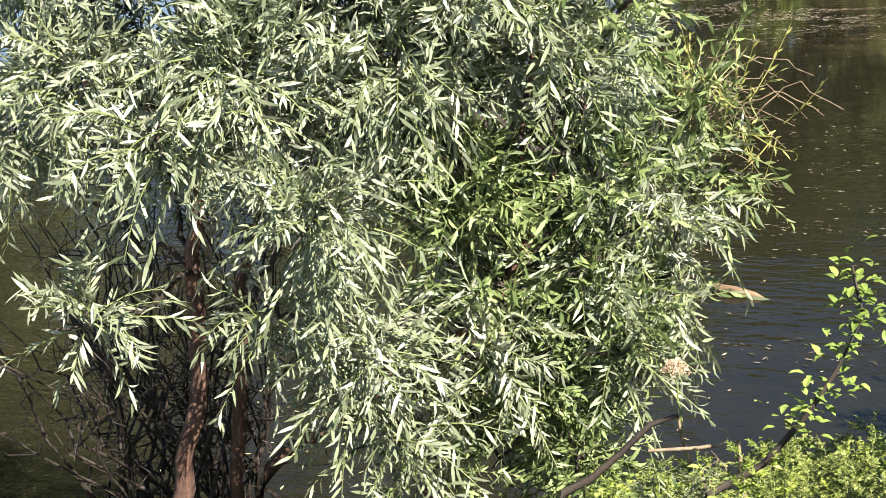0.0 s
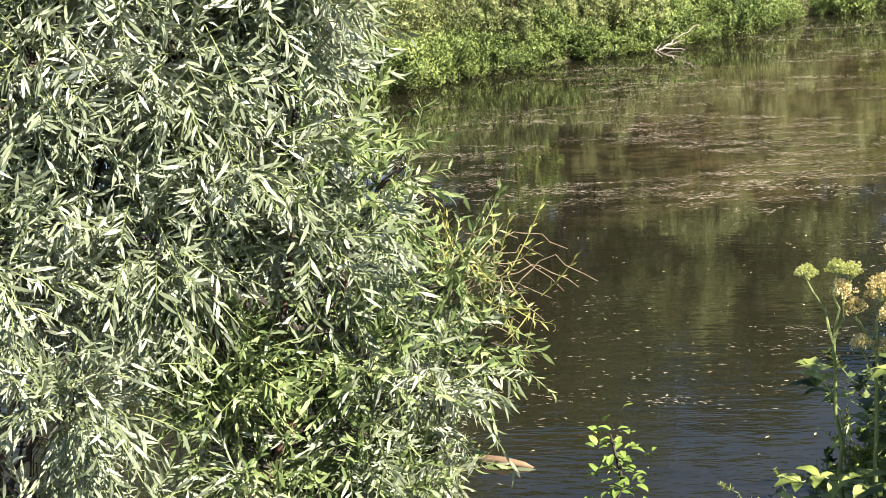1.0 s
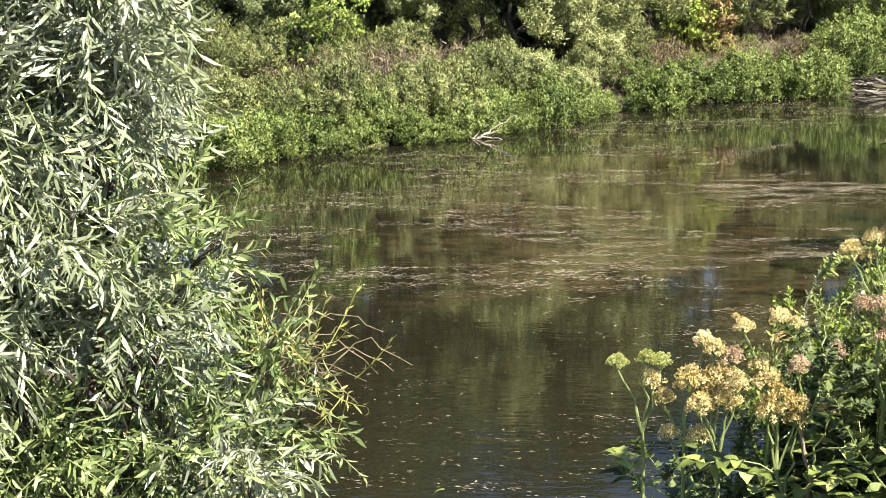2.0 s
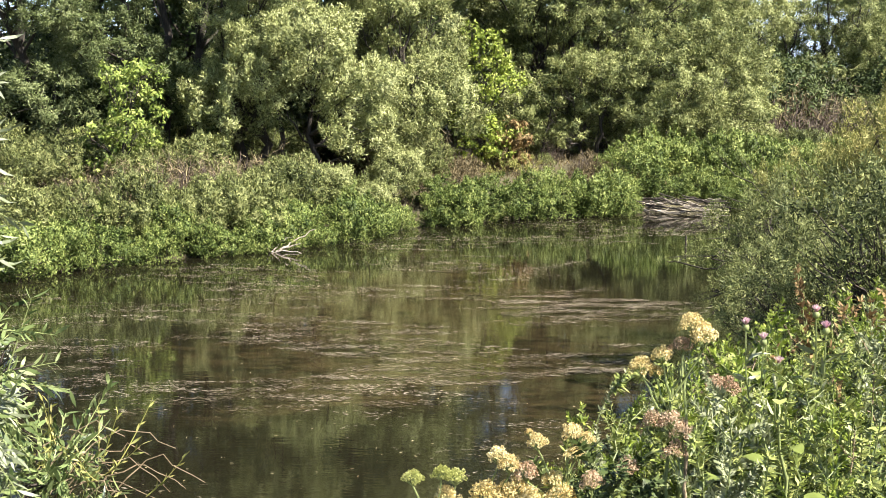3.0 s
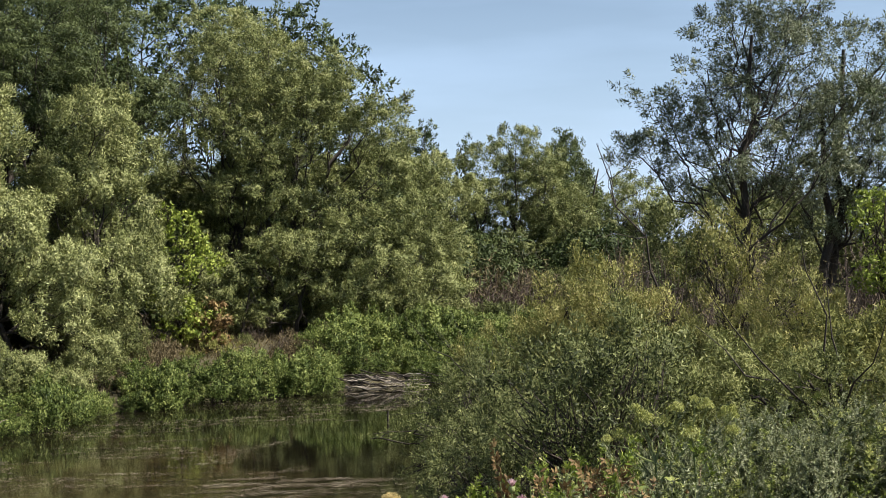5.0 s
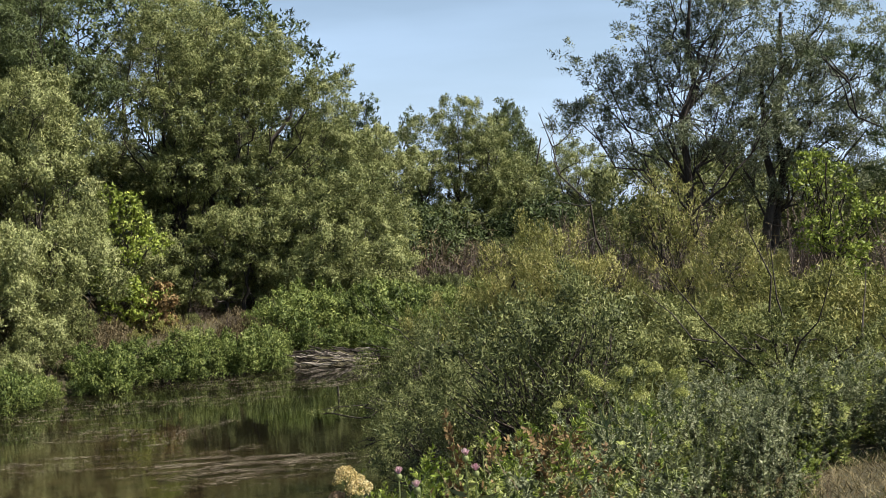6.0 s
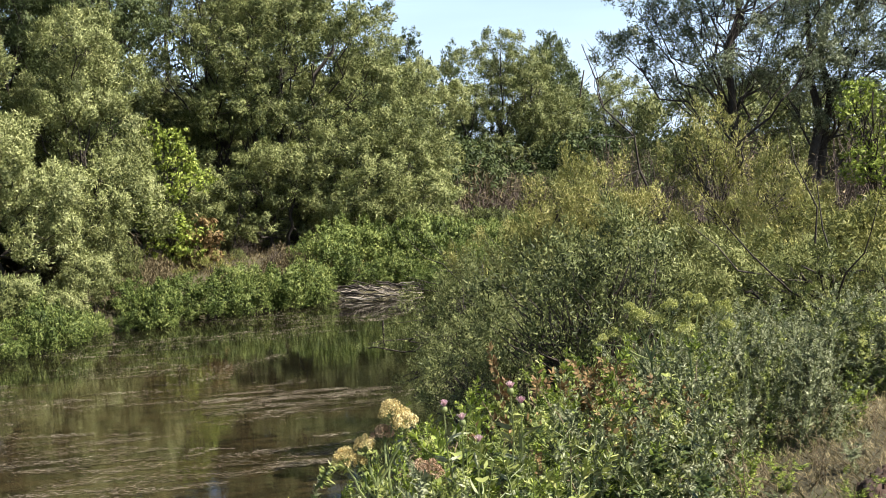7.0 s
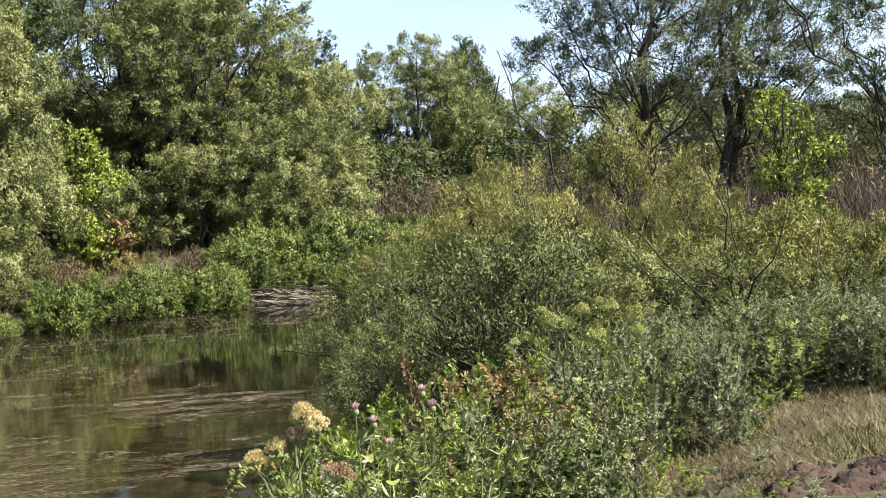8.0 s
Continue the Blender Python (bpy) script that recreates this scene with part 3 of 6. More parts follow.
def far_trees():
    g = np.random.default_rng(21)
    w = "grey-green willow tree with ragged drooping crown behind the meadow"
    pw = "pale sunlit willow with billowing silvery crown above the bank"
    dk = "tall dark green broadleaf tree behind the willows"
    po = "slender poplar with dense upright crown in the distance"
    grp = "trees of the far bank"
    soft = dict(group=grp, billow=WILLOW_LEAVES, tall=(0.55, 1.0), bare=30)
    pale = dict(group=grp, billow=PALE_LEAVES, tall=(0.75, 1.15), bare=18)
    tip = dict(group=grp, billow=POPLAR_LEAVES, bare=4, limb_every=3)
    # these two willows take the darker poplar leaf, shade put into their colour
    shaped_tree("willow_tree", -14.0, 60, [(-19.2, 3.4), (-19.8, 17.4), (-13.3, 17.8), (-10.2, 15.4), (-9.9, 9.6), (-11.9, 6.1), (-14.1, 3.4)], 6, 46, 1.05, M_POPLAR, w, 1, 15, trunks=((0, 0), (0.9, 0.3), (-3.4, 0)), trunk_r=0.24, **soft)
    shaped_tree("willow_tree", -7.6, 66, [(-11.0, 6.0), (-11.6, 13.0), (-9.6, 17.4), (-5.8, 17.0), (-3.0, 14.4), (-2.6, 9.0), (-4.6, 4.0), (-8.4, 4.0)], 5, 46, 1.05, M_POPLAR, w, 2, 14, trunks=((0, 0), (1.0, 0.3), (-0.8, 0)), trunk_r=0.2, **soft)
    shaped_tree("willow_tree", -9.9, 58, [(-12.6, 3.4), (-12.2, 8.4), (-11.0, 10.0), (-9.8, 11.4), (-8.6, 11.9), (-8.0, 10.2), (-8.5, 7.9), (-8.8, 5.0), (-9.9, 3.0)], 3.6, 26, 0.85, M_PALE_WILLOW, pw, 3, 10, trunks=((0, 0), (-0.6, 0.3)), trunk_r=0.2, **pale)
    shaped_tree("willow_tree", -5.0, 61.5, [(-6.9, 3.0), (-7.1, 6.5), (-6.9, 9.6), (-5.9, 10.8), (-4.9, 11.9), (-3.7, 11.9), (-2.8, 10.4), (-2.8, 8.2), (-3.4, 7.2), (-3.1, 6.2), (-2.3, 5.0), (-2.9, 3.4), (-4.5, 2.2)], 3.6, 36, 0.8, M_PALE_WILLOW, pw, 4, 9, trunks=((0, 0), (-0.5, 0.2)), trunk_r=0.2, **pale)
    shaped_tree("willow_tree", -7.8, 57.5, [(-9.6, 4.2), (-9.6, 5.8), (-9.0, 7.8), (-7.3, 7.3), (-5.5, 6.2), (-4.9, 4.2), (-5.4, 2.4), (-6.6, 2.4), (-7.6, 4.2)], 3.2, 20, 0.8, M_PALE_WILLOW, "low spreading pale willow with rounded head at the bank", 5, 6, trunks=((0, 0), (-0.8, 0)), trunk_r=0.15, **pale)
    shaped_tree("willow_tree", 1.2, 73, [(-4.1, 2.6), (-4.1, 7.0), (-2.0, 12.5), (0.3, 15.8), (2.2, 16.0), (3.0, 15.0), (4.2, 14.0), (6.2, 12.8), (7.9, 11.7), (9.3, 10.0), (9.6, 7.7), (9.4, 4.1), (8.8, 2.9), (3.3, 2.6), (2.2, 3.8), (0.6, 5.2), (-1.6, 5.8), (-2.8, 4.2)],
                6, 78, 1.0, M_FAR_WILLOW, w, 6, 12.5, trunks=((0, 0), (-0.7, 0.3), (0.9, -0.4), (1.9, 0.2)), trunk_r=0.22, **soft)
    shaped_tree("willow_tree", -2.2, 78, [(-5.9, 2.9), (-4.6, 11.3), (-2.8, 15.9), (-0.6, 17.4), (1.6, 17.0), (3.2, 15.2), (5.4, 9.6), (-1.9, 2.8)], 6, 44, 1.1, M_FAR_WILLOW, w, 7, 14, trunks=((0, 0), (1.2, 0.2)), trunk_r=0.24, **soft)
    shaped_tree("willow_tree", 6.6, 70.5, [(3.2, 1.9), (3.4, 6.0), (6.2, 7.6), (8.9, 6.0), (9.9, 3.9), (9.1, 1.9)], 4, 26, 0.8, M_FAR_WILLOW, "low drooping willow in front of taller ones", 8, 5, trunks=((0, 0), (0.8, 0)), trunk_r=0.12, **soft)
    shaped_tree("willow_tree", 2.0, 69.8, [(0.2, 1.9), (0.2, 4.8), (1.4, 7.0), (3.6, 7.0), (4.2, 3.9), (3.8, 1.9)], 3, 16, 0.8, M_FAR_WILLOW, "low drooping willow in front of taller ones", 11, 5, trunks=((0, 0), (0.6, 0)), trunk_r=0.1, **soft)
    for x, y, seed in ((-0.3, 69.4, 13), (4.4, 70.4, 14), (8.6, 72.5, 15)):
        shaped_tree("willow_tree", x, y, [(x - 1.7, 2.0), (x - 1.9, 3.9), (x - 0.6, 5.6), (x + 1.0, 5.4), (x + 1.8, 3.6), (x + 1.6, 2.0)], 2.6, 12, 0.75, M_FAR_WILLOW, "low drooping willow in front of taller ones", seed, 4, trunks=((0, 0), (0.5, 0)), trunk_r=0.08, **soft)
    shaped_tree("tall_tree", -5.5, 89, [(-13.4, 4.7), (-12.6, 24.2), (-5.9, 24.4), (-0.6, 23.0), (1.9, 20.8), (2.6, 18.2), (0.6, 15.0), (-1.8, 12.0), (-5.0, 7.5)], 8, 54, 1.5, M_DARK_TREE, dk, 31, 20, trunks=((0, 0), (-4, 0)), trunk_r=0.35, group=grp, billow=DARK_LEAVES)
    for i, (x, y, top, wid) in enumerate([(-17, 86, 27, 12), (-26, 80, 26, 12), (-36, 72, 24, 12), (-10, 74, 19, 9), (-19, 70, 19, 9), (3.0, 86, 16, 9), (-14, 66, 14, 7)]):
        make_tree("tall_tree", x, y, top, dome(g, 16, wid, 8, 4, top, 1.9), M_DARK_TREE, dk, ((0, 0),), 0.35, seed=32 + i, group=grp, limb_every=2, billow={**DARK_LEAVES, "puff": 0.75, "cover": 0.3})
    for i, (x, y, peak, wide, mat) in enumerate([(12.0, 98, 13.5, 3.4, M_DARK_TREE), (14.6, 98.5, 12.4, 2.6, M_DARK_TREE), (20.8, 97.7, 13.1, 4.6, M_POPLAR), (8.6, 99, 13.0, 5.4, M_POPLAR), (10.4, 99.5, 12.6, 3.6, M_DARK_TREE)]):
        make_tree("poplar_tree", x, y, peak - 2.5, spire(g, peak - float(height(np.array(x), np.array(y))), wide), mat, po, ((0, 0),), 0.18, seed=50 + i, **tip)
    shaped_tree("willow_tree", 16.4, 92, [(13.5, 4.0), (13.5, 8.6), (14.5, 11.0), (15.4, 12.2), (17.2, 12.5), (18.2, 11.9), (19.0, 10.6), (20.0, 8.7), (21.2, 7.2), (21.2, 4.8), (19.4, 3.9), (17.5, 5.2), (15, 4.8)], 5, 48, 0.9, M_FAR_WILLOW, w, 9, 10,
                trunks=((0, 0), (1.2, 0.2), (-1.3, 0), (2.2, 0)), trunk_r=0.14, **soft)
    make_tree("willow_tree", 10.8, 86, 7.6, dome(g, 9, 4.4, 5, 2.4, 7.8, 1.15), M_FAR_WILLOW, w, ((0, 0), (0.6, 0.2)), 0.15, seed=10, group=grp, billow=WILLOW_LEAVES)
    make_tree("willow_tree", 23.5, 92, 7, dome(g, 9, 4.4, 5, 1.8, 6.8, 1.1), M_FAR_WILLOW, w, ((0, 0), (0.7, 0.2)), 0.12, seed=12, group=grp, billow=WILLOW_LEAVES)
    make_tree("poplar_tree", 33.4, 136, 8.4, [(0, 0, 1.5 + k, 1.0 - 0.09 * k, 1.0 - 0.09 * k, 0.9) for k in range(8)], M_POPLAR, "small hazy poplar far beyond the river bend", ((0, 0),), 0.15,
              seed=60, bare=2, group=grp, billow={**POPLAR_LEAVES, "length": 0.22, "width": 0.1})
    young = dict(billow=dict(puff=0.3, cover=0.42, length=0.13, width=0.09, droop=0.2, flat=0.7, sprig=0.2), bare=3, trunk_r=0.07)
    shaped_tree("maple_tree", -2.1, 66, [(-3.1, 2.0), (-3.5, 4.8), (-3.1, 7.1), (-2.2, 7.7), (-0.9, 6.8), (-0.6, 5.3), (-1.3, 3.9), (-0.8, 2.0)], 2, 26, 0.42, M_LIME, "young lime-green maple glowing in the sun", 70, 4.8, **young)
    shaped_tree("maple_tree", -13.8, 53, [(-14.9, 0.9), (-15.2, 2.7), (-14.4, 5.3), (-13.5, 6.3), (-12.4, 5.2), (-12.4, 4.2), (-13.3, 2.3), (-12.9, 0.9)], 2, 26, 0.42, M_MAPLE, "young green maple below the willows", 71, 4.6, **young)
    make_tree("sumac_bush", -1.0, 65.5, 2.2, dome(g, 4, 1.5, 1.3, 0.3, 2.2, 0.5), M_RED, "rusty red autumn bush at the foot of a maple", ((0, 0),), 0.04, per_m2=8, clump_r=0.25, per_clump=14,
              length=0.2, width=0.1, seed=72, bare=2, category="bush")
    # filler bushes; dark leaf colour stands in for shaded gaps between the trunks
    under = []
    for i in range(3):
        under.append(make_bush("understorey_bush", M_DARK_TREE, "added undergrowth, leaves coloured dark for the shaded gaps under and behind trees", 6.0, 4.0, 80 + i, 11, 1.9, 0.42, 20, 0.2, 0.11, 0.2, group="undergrowth"))
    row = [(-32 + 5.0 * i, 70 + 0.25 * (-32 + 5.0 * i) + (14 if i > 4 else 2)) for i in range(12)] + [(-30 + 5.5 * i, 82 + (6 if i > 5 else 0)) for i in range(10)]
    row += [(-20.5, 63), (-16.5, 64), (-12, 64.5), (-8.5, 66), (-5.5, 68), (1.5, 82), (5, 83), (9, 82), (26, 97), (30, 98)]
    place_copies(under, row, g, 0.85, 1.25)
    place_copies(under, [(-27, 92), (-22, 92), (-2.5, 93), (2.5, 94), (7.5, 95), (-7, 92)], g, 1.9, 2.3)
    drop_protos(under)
    # added trees out of view, tall enough to keep sky off the left water
    for i, (x, y) in enumerate([(-30, 43), (-40, 40), (-50, 33), (-24, 52), (-34, 35), (-44, 29)]):
        make_tree("tall_tree", x, y, 27, dome(g, 18, 13, 8, 3, 27, 2.3), M_FAR_WILLOW, "unseen tall tree added to darken the reflection in the river", ((0, 0),), 0.3, seed=40 + i, group=grp, limb_every=2, billow={**DARK_LEAVES, "puff": 0.8, "cover": 0.3})



# ---- shrubs and grass of the far bank ----
def make_bush(name, material, label, width, tall, seed, n_lobes=7, per_m2=13, clump_r=0.18, per_clump=22, length=0.09, width_l=0.041, droop=0.0, kind=tri_leaves, group="", twigs=14, category="bush", billow=None, twig=None):
    g = np.random.default_rng(seed)
    root = thing(name, 0, 0, -50, label, category, group)
    lobes = []
    for i in range(n_lobes):
        a, q = g.uniform(0, 6.28), g.uniform(0.1, 0.9) ** 0.6
        s = g.uniform(0.2, 0.34) * min(width, tall * 1.4)
        lobes.append((q * (width / 2 - s * 0.5) * math.cos(a), q * (width / 2 - s * 0.5) * math.sin(a), g.uniform(0.35, 1.0) * (tall - s * 0.8), s, s, s * 0.9))
    wood = []
    for lx, ly, lz, rx, ry, rz in lobes:
        for _ in range(max(2, twigs // n_lobes)):
            e = np.array([lx, ly, lz]) + unit(g.normal(size=3)) * [rx, ry, rz] * g.uniform(0.6, 1.15)
            wood.append(tube(bent((g.normal(0, 0.1 * width), g.normal(0, 0.1 * width), -0.15), e, g, 6, 0, 0.05), np.linspace(0.013, 0.003, 6) * min(tall, 1.5), 4))
    tagged(part("branchwork", wood, twig or M_TWIG, root), kind="stuff")
    part("foliage", billows(g, lobes, **billow) if billow else clumps(g, lobes, per_m2, clump_r, per_clump, length, width_l, droop, kind), material, root)
    return root


def along(line, s0, s1, n, g, off):
    """n places along a bank line between two of its lengths, pushed off it sideways."""
    p = np.array(line, float)
    seg = np.hypot(*np.diff(p, axis=0).T)
    cum = np.concatenate([[0], np.cumsum(seg)])
    out = []
    for s in np.linspace(s0, s1, n) + g.uniform(-0.3, 0.3, n):
        k = int(np.clip(np.searchsorted(cum, s) - 1, 0, len(seg) - 1))
        t = (p[k + 1] - p[k]) / seg[k]
        q = p[k] + t * (s - cum[k])
        out.append(q + np.array([-t[1], t[0]]) * g.uniform(*off))
    return out


def place_copies(protos, spots, g, low=0.8, high=1.25, sink=0.05):
    for i, (x, y) in enumerate(spots):
        pr = protos[int(g.integers(len(protos)))]
        c = copy_thing(pr, Matrix.Identity(4))
        s = g.uniform(low, high)
        z = max(0.0, float(height(np.array(x), np.array(y)))) - sink
        c.matrix_basis = Matrix.LocRotScale((x, y, z), Euler((0, 0, g.uniform(0, 6.28))), (s, s, s * g.uniform(0.85, 1.15)))


def drop_protos(protos):
    for p in protos:
        for o in list(p.children_recursive) + [p]:
            bpy.data.objects.remove(o)


far_trees()


BANK_LEAVES = dict(puff=0.25, cover=0.46, length=0.085, width=0.045, droop=-0.35, flat=1.0, sprig=0.35, under=0.5, rough=0.4, spray=1.6, rise=0.9, gaps=0.15, sep=2.3)


def far_bank_shrubs():
    g = np.random.default_rng(5)
    row = "shrubs along the far bank"
    fresh = [make_bush("bank_shrub", M_BANK_LEAF, "fresh green leafy shrub overhanging the far water edge", 2.0, 1.25, 100 + i, 10, group=row, billow=BANK_LEAVES) for i in range(4)]
    grey = [make_bush("bank_shrub", M_WATER_WILLOW, "dull green shrub on the far river bank", 2.4, 1.6, 110 + i, 9, group=row, billow={**BANK_LEAVES, "length": 0.095, "width": 0.035}) for i in range(2)]
    dead = [make_bush("dead_brush", M_BROWN_LEAF, "brown withered brush in front of the trees", 2.0, 1.2, 120 + i, 6, 4, 0.3, 5, 0.2, 0.02, -0.6, twigs=70, group="withered brush", twig=M_BRUSH) for i in range(2)]
    mixed = [make_bush("meadow_herb", (M_MEADOW, M_BROWN_LEAF, M_WATER_WILLOW, M_OSIER)[i], ("brown", "withered", "dull green", "olive")[i] + " tufted herb in the meadow behind the bank", 1.6, 0.7, 125 + i, 8, group="meadow herbs", twigs=40,
                       billow=dict(puff=0.2, cover=0.4, length=0.1, width=0.035, droop=-0.8, sprig=0.5, rough=0.6, spray=2.2, rise=1.5, sep=2.4)) for i in range(4)]
    place_copies(mixed, along(FAR_BANK, 80, 128, 60, g, (1.6, 5.0)), g, 0.5, 1.0)
    place_copies(mixed, along(FAR_BANK, 80, 128, 46, g, (4.5, 11.0)), g, 0.6, 1.3)
    drop_protos(mixed)
    place_copies(fresh, [q for q in along(FAR_BANK, 78, 122, 46, g, (-0.55, 0.3)) if not 3.5 < q[0] < 7.6], g, 0.5, 1.15)
    place_copies(fresh, [(3.1, 60.7), (3.6, 61.2), (-9.9, 46.9), (-9.0, 47.9)], g, 0.5, 0.62)
    place_copies(fresh, along(FAR_BANK, 78, 122, 18, g, (0.5, 1.5)), g, 0.6, 0.95)
    place_copies(grey, along(FAR_BANK, 84, 96, 8, g, (0.9, 2.2)), g, 0.85, 1.15)
    place_copies(fresh, [(5.0, 66.4), (6.4, 67.2), (7.9, 67.6), (9.4, 68.4), (8.8, 66.6), (4.0, 64.6)], g, 1.1, 1.5)
    place_copies(fresh, [(2.9, 61.4), (3.6, 62.2), (4.6, 62.8), (5.7, 63.5), (6.8, 64.3), (7.9, 65.0), (7.6, 63.6)], g, 0.6, 0.85)
    place_copies(fresh, along(FAR_BANK, 116, 128, 9, g, (1.5, 3.5)), g, 0.8, 1.2)
    place_copies(grey, along(FAR_BANK, 114, 132, 7, g, (3.0, 5.5)), g, 0.7, 1.1)
    place_copies(dead, along(FAR_BANK, 82, 130, 24, g, (4.0, 10.0)), g, 0.5, 1.0)
    place_copies(dead, [(-12.6, 50.5), (-11.4, 51.5), (-10.4, 52.6), (-9.6, 53.4), (-8.6, 54.0), (-13.4, 49.6), (-12.0, 53)], g, 1.2, 1.8)
    place_copies(dead, [(12, 85), (13.6, 86.5), (15.2, 86), (17, 87.5), (18.6, 87), (20.4, 88.5), (22.4, 88), (10.4, 83), (24.5, 89), (10.6, 81.5), (12.8, 82), (14.9, 82.5), (16.8, 83), (19, 83.5), (21, 84), (9.4, 80.5)], g, 1.8, 2.7)
    place_copies(grey, along(FAR_BANK, 80, 130, 8, g, (10.0, 14.0)), g, 0.9, 1.3)
    place_copies(grey, along(FAR_BANK, 82, 104, 16, g, (5.5, 10.0)), g, 0.7, 1.15)
    place_copies(dead, along(FAR_BANK, 80, 104, 20, g, (3.5, 8.0)), g, 0.9, 1.5)
    sucker = [make_bush("willow_sucker", M_PALE_WILLOW, "pale willow suckers at the foot of the low willow", 2.2, 1.9, 130 + i, 9, group="willow suckers", billow={**PALE_LEAVES, "puff": 0.28, "length": 0.09, "width": 0.036}) for i in range(2)]
    place_copies(sucker, [(-7.0, 53.4), (-5.9, 54.8), (-8.3, 54.8), (-4.9, 57.6)], g, 0.7, 1.05)
    drop_protos(fresh + grey + dead + sucker)


far_bank_shrubs()


def grass_field(name, label, spots, material, tall, wide, seed, lean=0.35):
    g = np.random.default_rng(seed)
    p = np.column_stack([spots, height(spots[:, 0], spots[:, 1]) - 0.02])
    n = len(p)
    d = unit(np.column_stack([g.normal(0, lean, n), g.normal(0, lean, n), np.ones(n)]))
    side = unit(np.cross(d, g.normal(size=(n, 3))))
    ob = new(name, mesh_of(name, [tri_leaves(p, d, side, tall * g.uniform(0.4, 1.25, n), wide)], material))
    tagged(ob, label, "grass", kind="stuff")


def far_meadow():
    g = np.random.default_rng(9)
    s = np.column_stack([g.uniform(-34, 40, 150000), g.uniform(38, 110, 150000)])
    df = line_distance(s[:, 0], s[:, 1], FAR_BANK)
    dn = line_distance(s[:, 0], s[:, 1], NEAR_BANK)
    ok = ~in_river(s[:, 0], s[:, 1]) & (df < dn) & (df > 1.0) & (df < 26) & (np.hypot(s[:, 0] - 5.3, s[:, 1] - 62.0) > 3.2) & (g.uniform(size=len(s)) < 1.15 - df / 26)
    grass_field("meadow_grass", "brownish dry meadow grass behind the bank shrubs", s[ok][:60000], M_MEADOW, 0.5, 0.032, 10, 0.6)


far_meadow()


# ---- trees and shrubs of the near bank ----
def crown_from(spots, x, y, z0, r, g, flat=0.8):
    """Lobes relative to the foot from places in the world."""
    out = []
    for a, b, c in spots:
        s = r * g.uniform(0.75, 1.25)
        out.append((a - x, b - y + g.normal(0, 0.6 * r), c - z0, s * 1.2, s, s * flat))
        for _ in range(3):
            t = s * g.uniform(0.35, 0.6)
            out.append((a - x + g.normal(0, r), b - y + g.normal(0, r), c - z0 + g.normal(0, 0.5 * r), t * 1.3, t, t * flat))
    return out


def base_z(x, y):
    return float(height(np.array(x), np.array(y))) - 0.1


OSIER_LEAVES = dict(puff=0.24, cover=0.42, length=0.062, width=0.017, droop=-0.5, flat=1.0, sprig=0.45, rough=0.45, under=0.5, spray=2.2, rise=1.4, gaps=0.15, sep=2.4)
SCRUB_LEAVES = dict(puff=0.23, cover=0.44, length=0.06, width=0.0165, droop=0.0, flat=0.9, sprig=0.35, rough=0.45, under=0.5, spray=1.7, rise=0.8, gaps=0.15, sep=2.4)


